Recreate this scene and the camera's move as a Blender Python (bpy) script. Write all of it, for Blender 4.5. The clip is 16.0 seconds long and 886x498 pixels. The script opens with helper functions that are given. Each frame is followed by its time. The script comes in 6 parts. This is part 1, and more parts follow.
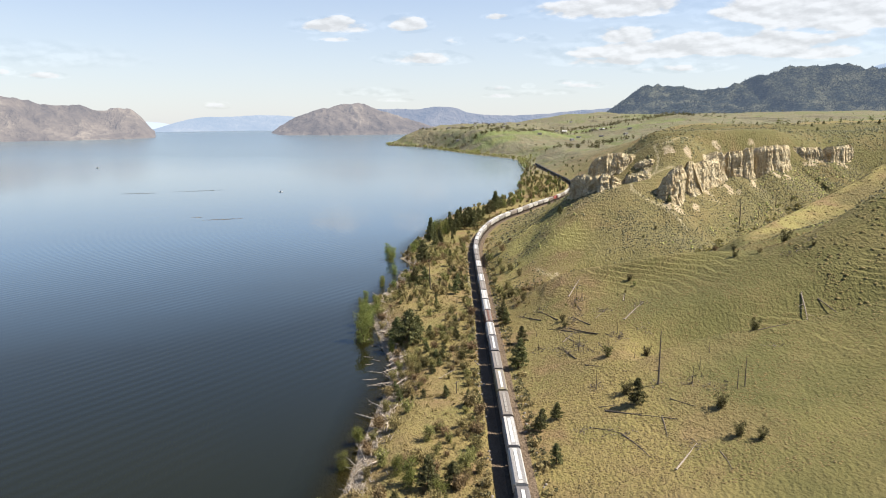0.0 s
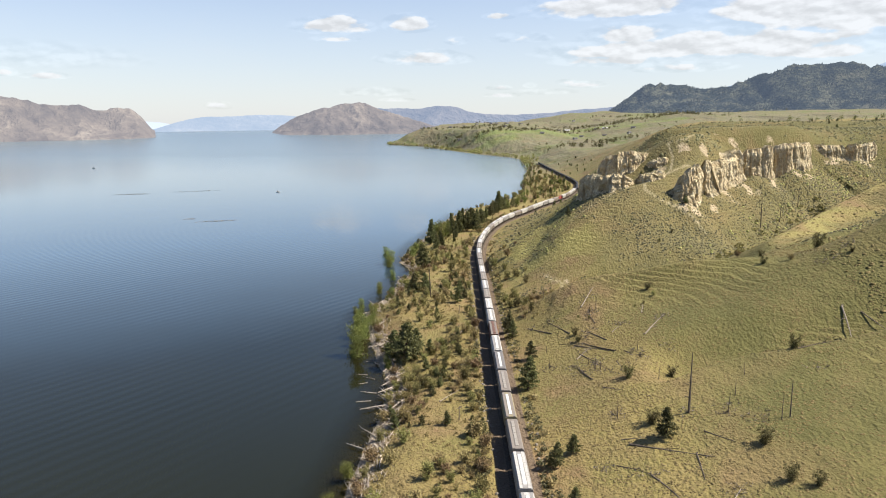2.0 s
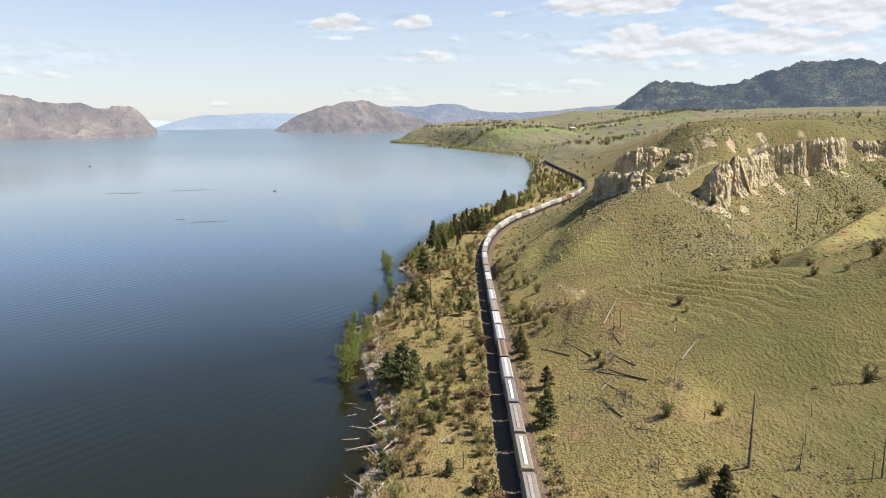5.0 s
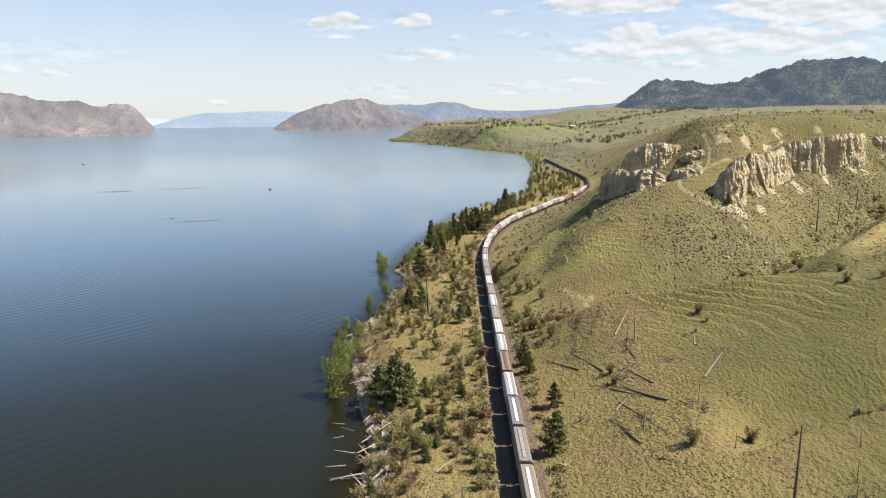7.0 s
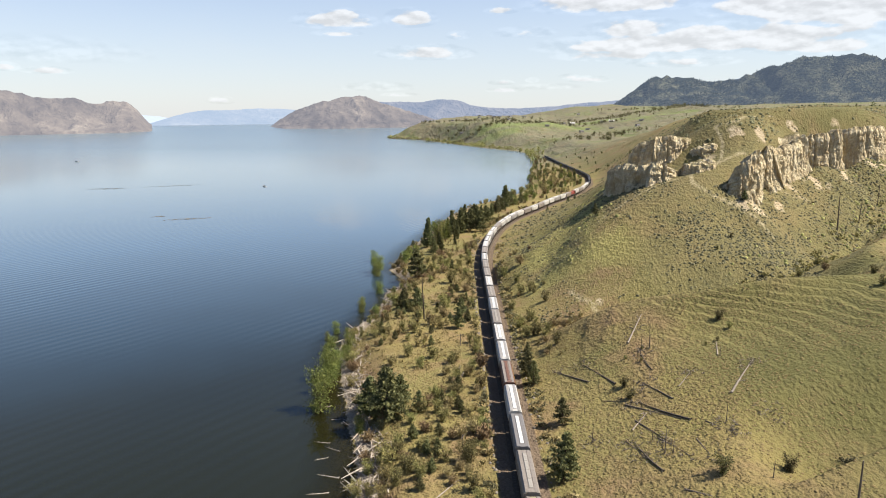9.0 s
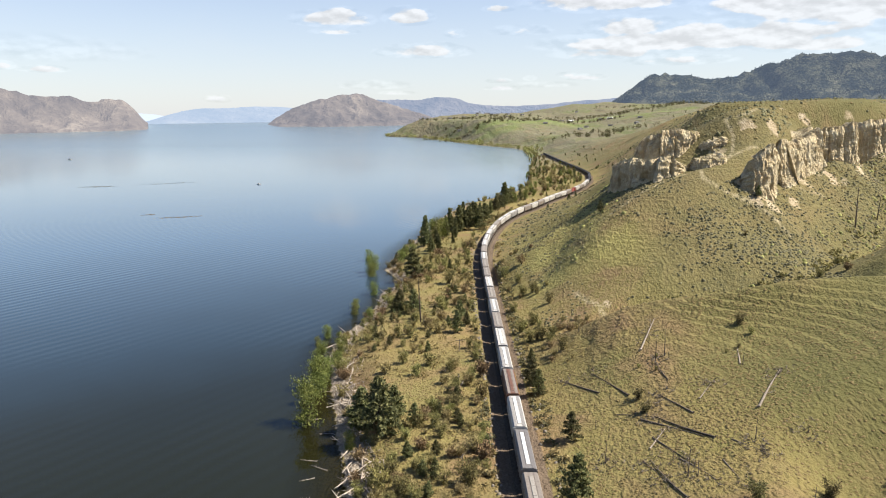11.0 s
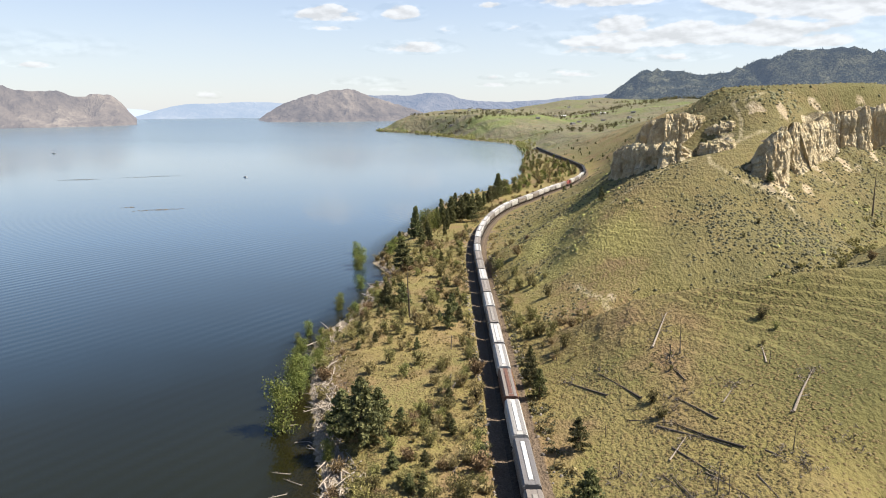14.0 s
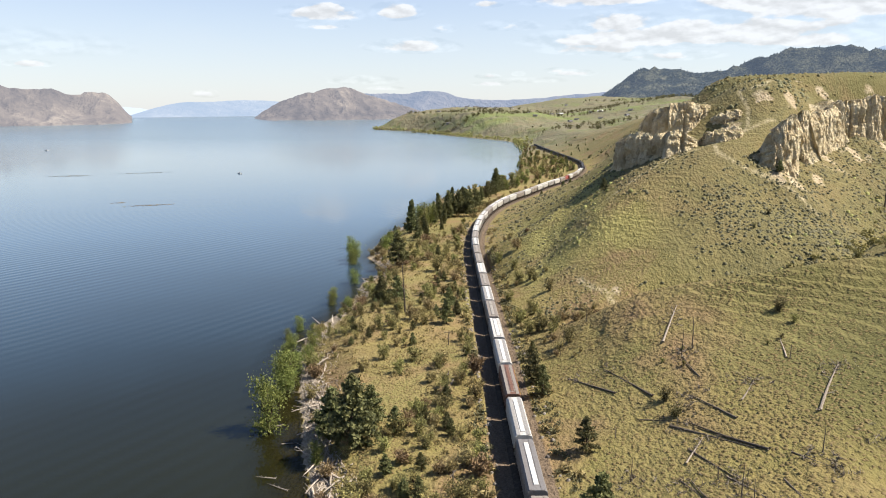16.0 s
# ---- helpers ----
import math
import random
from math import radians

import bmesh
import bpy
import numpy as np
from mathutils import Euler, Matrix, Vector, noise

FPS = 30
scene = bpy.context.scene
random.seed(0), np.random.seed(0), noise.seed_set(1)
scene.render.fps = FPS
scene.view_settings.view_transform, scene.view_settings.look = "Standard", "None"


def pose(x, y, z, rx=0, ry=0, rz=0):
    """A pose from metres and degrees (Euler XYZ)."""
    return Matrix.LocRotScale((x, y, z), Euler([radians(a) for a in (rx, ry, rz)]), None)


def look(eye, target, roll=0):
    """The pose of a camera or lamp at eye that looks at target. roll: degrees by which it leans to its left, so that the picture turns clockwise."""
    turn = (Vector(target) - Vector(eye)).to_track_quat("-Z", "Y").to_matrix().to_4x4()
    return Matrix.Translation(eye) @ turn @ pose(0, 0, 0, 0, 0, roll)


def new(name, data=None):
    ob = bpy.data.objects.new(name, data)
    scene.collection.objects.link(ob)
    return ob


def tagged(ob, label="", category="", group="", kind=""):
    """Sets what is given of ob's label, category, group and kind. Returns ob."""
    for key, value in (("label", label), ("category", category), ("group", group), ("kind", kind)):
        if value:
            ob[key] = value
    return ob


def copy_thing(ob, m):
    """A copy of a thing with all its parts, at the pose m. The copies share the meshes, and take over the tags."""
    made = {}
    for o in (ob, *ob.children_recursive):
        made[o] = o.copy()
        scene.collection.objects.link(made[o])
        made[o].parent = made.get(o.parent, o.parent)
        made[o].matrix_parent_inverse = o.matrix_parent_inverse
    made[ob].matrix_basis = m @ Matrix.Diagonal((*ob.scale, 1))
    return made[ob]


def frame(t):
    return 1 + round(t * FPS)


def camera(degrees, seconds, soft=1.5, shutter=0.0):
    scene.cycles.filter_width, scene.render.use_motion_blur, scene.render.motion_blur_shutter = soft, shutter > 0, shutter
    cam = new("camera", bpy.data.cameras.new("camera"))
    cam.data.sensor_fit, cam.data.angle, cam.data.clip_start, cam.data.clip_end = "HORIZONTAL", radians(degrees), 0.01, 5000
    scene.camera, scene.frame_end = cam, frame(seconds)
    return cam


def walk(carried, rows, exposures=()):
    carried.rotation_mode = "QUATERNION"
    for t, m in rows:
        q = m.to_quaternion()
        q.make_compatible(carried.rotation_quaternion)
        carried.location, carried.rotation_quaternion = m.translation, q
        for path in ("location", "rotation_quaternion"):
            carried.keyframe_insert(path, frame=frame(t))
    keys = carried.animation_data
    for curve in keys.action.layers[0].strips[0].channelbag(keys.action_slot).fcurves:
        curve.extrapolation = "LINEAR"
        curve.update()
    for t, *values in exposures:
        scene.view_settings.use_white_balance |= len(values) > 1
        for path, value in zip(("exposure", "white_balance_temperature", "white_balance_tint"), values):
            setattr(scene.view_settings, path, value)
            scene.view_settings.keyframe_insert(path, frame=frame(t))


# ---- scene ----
cam = camera(65.0, 16.0, 1.0)
PATH = [
    (0, (0.663, -8.106, 82.89), (0.613, -6.137, 82.541), 0.0),
    (0.5, (0.553, -2.409, 82.561), (0.503, -0.44, 82.213), 0.0),
    (1, (0.481, 3.241, 82.215), (0.429, 5.209, 81.866), -0.0),
    (1.5, (0.39, 8.926, 81.789), (0.337, 10.894, 81.439), -0.0),
    (2, (0.362, 14.393, 81.37), (0.307, 16.362, 81.02), -0.1),
    (2.5, (0.301, 19.862, 80.959), (0.244, 21.83, 80.608), -0.1),
    (3, (0.24, 25.295, 80.611), (0.181, 27.263, 80.259), -0.1),
    (3.5, (0.179, 30.555, 80.192), (0.118, 32.522, 79.839), -0.2),
    (4, (0.122, 35.971, 79.803), (0.058, 37.939, 79.449), -0.2),
    (6.5, (0.065, 59.855, 77.602), (0.0, 61.822, 77.246), -0.1),
    (7, (0.142, 64.466, 77.089), (0.078, 66.432, 76.731), -0.1),
    (7.5, (0.098, 69.145, 76.398), (0.035, 71.111, 76.038), -0.1),
    (8, (0.147, 73.688, 75.712), (0.085, 75.654, 75.35), -0.1),
    (8.5, (0.334, 78.066, 75.039), (0.272, 80.032, 74.677), -0.1),
    (9, (0.312, 81.971, 74.444), (0.251, 83.937, 74.08), -0.1),
    (11.5, (-0.028, 98.87, 71.441), (-0.08, 100.835, 71.07), -0.2),
    (12, (0.015, 101.861, 70.558), (-0.033, 103.826, 70.184), -0.2),
    (12.5, (0.066, 104.755, 69.633), (0.023, 106.719, 69.258), -0.1),
    (13, (0.095, 107.44, 68.667), (0.056, 109.404, 68.292), -0.1),
    (13.5, (0.003, 109.961, 67.75), (-0.032, 111.925, 67.373), -0.1),
    (14, (-0.027, 112.315, 66.785), (-0.059, 114.278, 66.407), -0.1),
    (14.5, (-0.119, 114.544, 65.86), (-0.148, 116.508, 65.481), -0.1),
    (15, (-0.171, 116.661, 64.891), (-0.196, 118.625, 64.511), -0.0),
    (15.5, (-0.208, 118.828, 63.898), (-0.232, 120.791, 63.517), -0.1),
    (16, (-0.191, 121.001, 62.944), (-0.214, 122.964, 62.563), -0.1),
]
EXPOSURES = [(0.0, 1.24), (4.0, 1.20), (9.0, 1.22), (12.0, 1.25), (16.0, 1.28)]
walk(cam, [(t, look(eye, target, roll)) for t, eye, target, roll in PATH], EXPOSURES)

SUN_ELEVATION, SUN_AZIMUTH = 51.0, 94.0  # degrees; azimuth clockwise from the lake's long axis

# ---- sky, sun ----
world = bpy.data.worlds.new("sky")
scene.world = world
world.use_nodes = True


class Nodes:
    """Short hand for building node trees."""

    def __init__(self, tree):
        self.tree = tree
        tree.nodes.clear()

    def add(self, kind, ins=None):
        n = self.tree.nodes.new(kind)
        for slot, v in (ins or {}).items():
            if isinstance(v, bpy.types.NodeSocket):
                self.tree.links.new(v, n.inputs[slot])
            else:
                n.inputs[slot].default_value = v
        return n

    def math(self, op, a, b=0.0, c=0.0, clamp=False):
        n = self.add("ShaderNodeMath", {0: a, 1: b, 2: c})
        n.operation, n.use_clamp = op, clamp
        return n.outputs[0]

    def noise(self, vector, scale, detail=4.0, rough=0.55, distort=0.0):
        ins = {"Scale": scale, "Detail": detail, "Roughness": rough, "Distortion": distort}
        if vector is not None:
            ins["Vector"] = vector
        return self.add("ShaderNodeTexNoise", ins=ins).outputs["Fac"]

    def ramp(self, fac, stops):
        n = self.add("ShaderNodeValToRGB", ins={0: fac})
        el = n.color_ramp.elements
        while len(el) < len(stops):
            el.new(0.5)
        for e, (at, col) in zip(el, stops):
            e.position, e.color = at, (*col, 1)
        return n.outputs[0]

    def remap(self, v, a, b, lo=0.0, hi=1.0):
        return self.add("ShaderNodeMapRange", ins={0: v, 1: a, 2: b, 3: lo, 4: hi}).outputs[0]

    def mix(self, fac, a, b, blend="MIX"):
        n = self.add("ShaderNodeMix")
        n.data_type, n.blend_type = "RGBA", blend
        for slot, v in ((0, fac), (6, a), (7, b)):
            if isinstance(v, bpy.types.NodeSocket):
                self.tree.links.new(v, n.inputs[slot])
            else:
                n.inputs[slot].default_value = v if slot == 0 else (*v, 1)
        return n.outputs[2]

    def scaled(self, vector, scale, rot=(0, 0, 0), loc=(0, 0, 0)):
        return self.add("ShaderNodeMapping", ins={0: vector, "Scale": scale, "Rotation": rot, "Location": loc}).outputs[0]


def build_sky():
    n = Nodes(world.node_tree)
    sky = n.add("ShaderNodeTexSky")
    sky.sky_type, sky.sun_disc, sky.altitude = "NISHITA", False, 300
    sky.sun_elevation, sky.sun_rotation = radians(SUN_ELEVATION), radians(SUN_AZIMUTH)
    sky.air_density, sky.dust_density, sky.ozone_density = 1.0, 0.6, 1.6
    xyz = n.add("ShaderNodeSeparateXYZ", ins={0: n.add("ShaderNodeTexCoord").outputs["Generated"]})
    az = n.math("ARCTAN2", xyz.outputs[0], xyz.outputs[1])
    el = n.math("ARCSINE", xyz.outputs[2])
    flat = n.add("ShaderNodeCombineXYZ", ins={0: az, 1: n.math("MULTIPLY", el, 2.4), 2: 0.0}).outputs[0]
    puff = n.noise(flat, 24.0, 6.0, 0.5)
    over = n.noise(n.scaled(flat, (1, 1, 1), loc=(0.004, 0.012, 0)), 24.0, 6.0, 0.5)
    wisp = n.noise(flat, 7.0, 6.0, 0.6, 0.4)
    # cumulus: azimuth, elevation, half width, half height (radians), density
    clouds = [(-0.178, 0.131, 0.041, 0.0106, 1), (-0.163, 0.138, 0.016, 0.0081, 1), (-0.197, 0.133, 0.013, 0.0073, 0.9), (-0.176, 0.116, 0.024, 0.0041, 0.7), (-0.075, 0.135, 0.026, 0.0114, 1), (-0.054, 0.090, 0.047, 0.0089, 0.9),
              (-0.036, 0.093, 0.024, 0.0081, 0.8), (0.049, 0.146, 0.016, 0.0049, 0.75), (0.079, 0.117, 0.034, 0.0065, 0.55), (-0.009, 0.114, 0.012, 0.0057, 0.45), (0.197, 0.152, 0.081, 0.0163, 1.1), (0.223, 0.158, 0.057, 0.0146, 1),
              (0.225, 0.117, 0.045, 0.0130, 0.95), (0.265, 0.097, 0.114, 0.0138, 1.05), (0.204, 0.085, 0.057, 0.0081, 0.8), (0.332, 0.100, 0.089, 0.0179, 1.05), (0.399, 0.099, 0.073, 0.0163, 1.05), (0.454, 0.088, 0.053, 0.0106, 1),
              (0.292, 0.074, 0.049, 0.0065, 0.7), (0.412, 0.141, 0.073, 0.0195, 1.15), (0.489, 0.132, 0.089, 0.0276, 1.2), (0.334, 0.132, 0.021, 0.0065, 0.5), (0.474, 0.107, 0.073, 0.0114, 0.6), (0.171, 0.054, 0.021, 0.0041, 0.8),
              (0.144, 0.058, 0.011, 0.0033, 0.6), (-0.123, 0.045, 0.037, 0.0057, 0.5), (0.055, 0.041, 0.018, 0.0033, 0.8), (0.051, 0.051, 0.013, 0.0033, 0.6), (0.094, 0.054, 0.007, 0.0033, 0.8), (-0.092, 0.035, 0.020, 0.0024, 0.6),
              (-0.333, 0.026, 0.013, 0.0049, 0.8), (-0.536, 0.060, 0.020, 0.0041, 0.8), (-0.579, 0.063, 0.011, 0.0049, 0.8), (0.113, 0.045, 0.033, 0.0041, 0.35), (-0.555, 0.082, 0.098, 0.0146, 0.25)]
    total = 0.0
    for a, e, ra, re, dense in clouds:
        da = n.math("DIVIDE", n.math("SUBTRACT", az, a), ra)
        de = n.math("DIVIDE", n.math("SUBTRACT", el, e), re)
        de = n.math("MAXIMUM", de, n.math("MULTIPLY", de, -1.7))  # flat bases
        d = n.math("ADD", n.math("MULTIPLY", da, da), n.math("MULTIPLY", de, de))
        body = n.math("MULTIPLY", n.remap(d, 2.6, 0.0, 0.0, 1.25), dense)
        total = n.math("MAXIMUM", total, body)
    # thin cloud elsewhere, away from the placed ones
    veil = n.math("MULTIPLY", n.remap(wisp, 0.5, 0.9), n.remap(el, 0.1, 0.5, 0.07, 0.0))
    shape = n.math("SUBTRACT", n.math("ADD", total, n.math("MULTIPLY", n.math("SUBTRACT", puff, 0.5), 2.0)), 0.46)
    dens = n.math("MULTIPLY", n.remap(shape, 0.0, 0.42), n.remap(total, 0.0, 0.15))
    haze = n.remap(n.math("ABSOLUTE", el), 0.0, 0.30, 0.80, 0.0)  # thin bright cloud low over the horizon
    dens = n.math("MAXIMUM", dens, n.math("ADD", veil, haze), clamp=True)
    lit = n.math("ADD", 5.75, n.math("MULTIPLY", n.remap(n.math("SUBTRACT", puff, over), -0.12, 0.10, -0.75, 0.75), n.remap(total, 0.0, 0.3)))
    white = n.add("ShaderNodeCombineXYZ", ins={0: n.math("MULTIPLY", lit, 0.965), 1: n.math("MULTIPLY", lit, 0.985), 2: n.math("MULTIPLY", lit, 1.01)}).outputs[0]
    tint = n.mix(1.0, sky.outputs[0], (0.96, 0.985, 1.075), "MULTIPLY")
    out = n.mix(n.math("MULTIPLY", dens, 0.92), tint, (1, 1, 1))
    n.tree.links.new(white, out.node.inputs[7])
    bg = n.add("ShaderNodeBackground", ins={0: out, 1: 0.0645})
    n.add("ShaderNodeOutputWorld", ins={0: bg.outputs[0]})


build_sky()
sun = new("sun", bpy.data.lights.new("sun", "SUN"))
sun.data.energy, sun.data.angle, sun.data.color = 5.0, radians(0.53), (1.0, 0.92, 0.80)
_e, _a = radians(SUN_ELEVATION), radians(SUN_AZIMUTH)
sun.matrix_world = look((0, 0, 300), (-math.sin(_a) * math.cos(_e), -math.cos(_a) * math.cos(_e), 300 - math.sin(_e)))

# ---- materials ----
def material(name, build):
    m = bpy.data.materials.new(name)
    m.use_nodes = True
    n = Nodes(m.node_tree)
    shader = build(n)
    n.add("ShaderNodeOutputMaterial", ins={0: shader})
    return m


def principled(n, color, rough=0.8, metal=0.0, normal=None, **more):
    ins = {"Base Color": color if isinstance(color, bpy.types.NodeSocket) else (*color, 1), "Roughness": rough, "Metallic": metal}
    if normal is not None:
        ins["Normal"] = normal
    ins.update(more)
    return n.add("ShaderNodeBsdfPrincipled", ins=ins).outputs[0]


def bump(n, height, strength=0.5, distance=0.1):
    return n.add("ShaderNodeBump", ins={"Strength": strength, "Distance": distance, "Height": height}).outputs[0]


def place(n):
    return n.add("ShaderNodeNewGeometry").outputs["Position"]


def attr(n, name):
    a = n.add("ShaderNodeAttribute")
    a.attribute_name = name
    return a.outputs["Fac"]


def ground_shader(n):
    p = place(n)
    big, mid, fine = n.noise(p, 0.014, 4), n.noise(p, 0.09, 5, 0.6), n.noise(p, 1.3, 5, 0.65)
    tuft = n.noise(n.scaled(p, (1.0, 0.6, 0.3), (0, 0, 0.7)), 1.15, 3, 0.5)
    grass = n.ramp(mid, [(0.28, (0.150, 0.104, 0.052)), (0.42, (0.180, 0.137, 0.056)), (0.55, (0.185, 0.146, 0.054)), (0.72, (0.140, 0.124, 0.040))])
    lush = n.ramp(mid, [(0.3, (0.140, 0.116, 0.045)), (0.6, (0.125, 0.115, 0.040)), (0.8, (0.095, 0.094, 0.031))])
    col = n.mix(n.remap(big, 0.42, 0.6), grass, lush)
    col = n.mix(n.math("MULTIPLY", attr(n, "sage"), n.remap(mid, 0.3, 0.6, 0.4, 0.85)), col, (0.072, 0.067, 0.033))
    col = n.mix(n.remap(tuft, 0.35, 0.65, 0.0, 0.4), col, (0.194, 0.162, 0.066))
    col = n.mix(n.math("MULTIPLY", attr(n, "lush"), n.remap(n.noise(p, 0.03, 4), 0.3, 0.6, 0.5, 0.95)), col, (0.084, 0.080, 0.028))
    # fresh grass, brightened to paint sunlight on the spur and the bank
    col = n.mix(n.math("MULTIPLY", attr(n, "fresh"), n.remap(mid, 0.3, 0.6, 0.55, 0.9)), col, (0.285, 0.255, 0.088))
    col = n.mix(n.remap(fine, 0.48, 0.72, 0.0, 0.22), col, (0.0672, 0.0576, 0.023))
    lay = n.scaled(p, (1.0, 0.42, 1.0), (0, 0, 0.4))
    far = n.ramp(n.math("ADD", n.math("MULTIPLY", n.noise(lay, 0.0065, 5, 0.6, 0.6), 0.6), n.math("MULTIPLY", n.noise(lay, 0.045, 5, 0.7), 0.4)), [(0.34, (0.0448, 0.0448, 0.0281)), (0.42, (0.106, 0.0976, 0.064)), (0.49, (0.139, 0.13, 0.0836)), (0.54, (0.117, 0.12, 0.064)), (0.60, (0.106, 0.125, 0.0473)), (0.68, (0.2, 0.178, 0.134))])
    col = n.mix(n.math("MULTIPLY", attr(n, "far"), 0.9), col, far)
    col = n.mix(n.math("MULTIPLY", attr(n, "field"), n.remap(n.noise(p, 0.02, 4), 0.3, 0.6, 0.4, 0.9)), col, (0.121, 0.15, 0.048))
    dry = n.math("MULTIPLY", n.math("SUBTRACT", 1.0, n.math("MULTIPLY", n.math("MAXIMUM", attr(n, "lush"), attr(n, "sage")), 0.75)), n.remap(n.noise(p, 0.035, 5, 0.6, 0.5), 0.50, 0.64), 0.62)
    col = n.mix(dry, col, (0.173, 0.118, 0.0608))
    silt = n.ramp(n.noise(n.scaled(p, (1, 1, 4.0)), 0.35, 6, 0.65), [(0.3, (0.23, 0.173, 0.0992)), (0.55, (0.32, 0.262, 0.173)), (0.75, (0.384, 0.333, 0.243))])
    col = n.mix(n.remap(n.math("ADD", attr(n, "silt"), n.math("MULTIPLY", n.math("SUBTRACT", mid, 0.5), 1.5)), 0.35, 0.65), col, silt)
    stones = n.ramp(n.noise(p, 2.6, 5, 0.7), [(0.3, (0.065, 0.047, 0.032)), (0.6, (0.140, 0.104, 0.072)), (0.8, (0.21, 0.17, 0.125))])
    col = n.mix(n.remap(n.math("ADD", attr(n, "gravel"), n.math("MULTIPLY", n.math("SUBTRACT", fine, 0.5), 0.7)), 0.35, 0.6), col, stones)
    sand = n.ramp(n.noise(p, 1.1, 5, 0.7), [(0.3, (0.128, 0.0959, 0.064)), (0.55, (0.23, 0.192, 0.141)), (0.75, (0.294, 0.256, 0.198))])
    col = n.mix(n.remap(n.math("ADD", attr(n, "beach"), n.math("MULTIPLY", n.math("SUBTRACT", n.noise(p, 0.22, 4), 0.5), 1.6)), 0.4, 0.7), col, sand)
    col = n.mix(n.math("MULTIPLY", attr(n, "path"), n.remap(n.noise(p, 0.5, 4), 0.3, 0.6, 0.2, 0.8)), col, (0.33, 0.28, 0.175))
    mud = n.ramp(fine, [(0.3, (0.0448, 0.0384, 0.0224)), (0.7, (0.0828, 0.0672, 0.0416))])
    col = n.mix(n.remap(attr(n, "wet"), 0.3, 0.7), col, mud)
    # stock trails: level treads along the slope, sunlit tops and shaded risers painted in
    z = n.add("ShaderNodeSeparateXYZ", ins={0: p}).outputs[2]
    step = n.math("ADD", n.math("MULTIPLY", z, 0.66), n.math("ADD", n.math("MULTIPLY", mid, 1.7), n.math("MULTIPLY", fine, 0.22)))
    saw = n.math("FRACT", step)
    tread = n.math("MULTIPLY", n.remap(saw, 0.0, 0.75, 0.0, 1.0), n.remap(saw, 1.0, 0.80, 0.0, 1.0))
    cut = n.math("MULTIPLY", attr(n, "trail"), n.remap(n.noise(p, 0.05, 3), 0.38, 0.55))
    col = n.mix(n.math("MULTIPLY", cut, n.remap(tread, 0.45, 0.9, 0.0, 0.4)), col, (0.192, 0.16, 0.0672))
    col = n.mix(n.math("MULTIPLY", cut, n.remap(tread, 0.3, 0.0, 0.0, 0.35)), col, (0.0768, 0.0672, 0.0288))
    clump = n.noise(n.scaled(p, (1.0, 0.7, 1.0), (0, 0, 0.5)), 0.42, 4, 0.6)
    h = n.math("ADD", n.math("MULTIPLY", fine, 0.5), n.math("ADD", n.math("MULTIPLY", tuft, 0.8), n.math("MULTIPLY", clump, 0.7)))
    h = n.math("ADD", h, n.math("MULTIPLY", n.math("MULTIPLY", cut, tread), 0.8))
    h = n.math("ADD", h, n.math("MULTIPLY", attr(n, "far"), n.math("MULTIPLY", n.noise(lay, 0.03, 4, 0.65), 16.0)))
    return principled(n, col, 0.95, normal=bump(n, h, 1.0, 0.75), **{"Specular IOR Level": 0.15})


def water_shader(n):
    p = place(n)
    near = n.noise(n.scaled(p, (0.30, 0.9, 1), (0, 0, 0.35)), 1.0, 3, 0.5)
    wave = n.add("ShaderNodeTexWave", {"Vector": n.scaled(p, (1, 1, 1), (0, 0, 0.56)), "Scale": 0.066, "Distortion": 1.6, "Detail": 2.0, "Detail Scale": 0.7})
    wave.wave_type, wave.bands_direction = "BANDS", "X"
    swell = wave.outputs["Fac"]
    patch = n.remap(n.noise(p, 0.006, 3), 0.42, 0.64, 0.12, 0.8)
    h = n.math("MULTIPLY", n.math("ADD", n.math("MULTIPLY", near, 0.2), n.math("MULTIPLY", swell, 0.36)), patch)
    green = n.ramp(n.noise(p, 0.004, 3), [(0.35, (0.00828, 0.00927, 0.00384)), (0.65, (0.0128, 0.0128, 0.00384))])
    # silty green water near shore; farther out, sky reflection is painted into the colour
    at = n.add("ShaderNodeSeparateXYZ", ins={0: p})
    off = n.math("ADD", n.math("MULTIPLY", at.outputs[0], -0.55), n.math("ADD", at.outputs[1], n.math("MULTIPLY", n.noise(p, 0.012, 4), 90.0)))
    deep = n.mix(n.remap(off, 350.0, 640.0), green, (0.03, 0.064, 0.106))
    # paler still far off, standing in for the bright low sky mirrored there
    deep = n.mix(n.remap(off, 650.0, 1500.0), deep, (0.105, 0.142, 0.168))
    h = n.math("MULTIPLY", h, n.remap(at.outputs[1], 330.0, 800.0, 1.0, 0.22))
    nor = bump(n, h, 0.7, 0.2)
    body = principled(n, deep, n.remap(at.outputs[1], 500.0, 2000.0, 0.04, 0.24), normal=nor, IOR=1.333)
    clear = n.add("ShaderNodeBsdfTransparent", ins={0: (0.62, 0.6, 0.42, 1)}).outputs[0]
    shallow = n.math("MULTIPLY", attr(n, "shallow"), 0.75)
    gloss = n.math("SUBTRACT", 1.0, n.add("ShaderNodeFresnel", ins={"IOR": 1.333, "Normal": nor}).outputs[0])
    return n.add("ShaderNodeMixShader", ins={0: n.math("MULTIPLY", shallow, gloss), 1: body, 2: clear}).outputs[0]


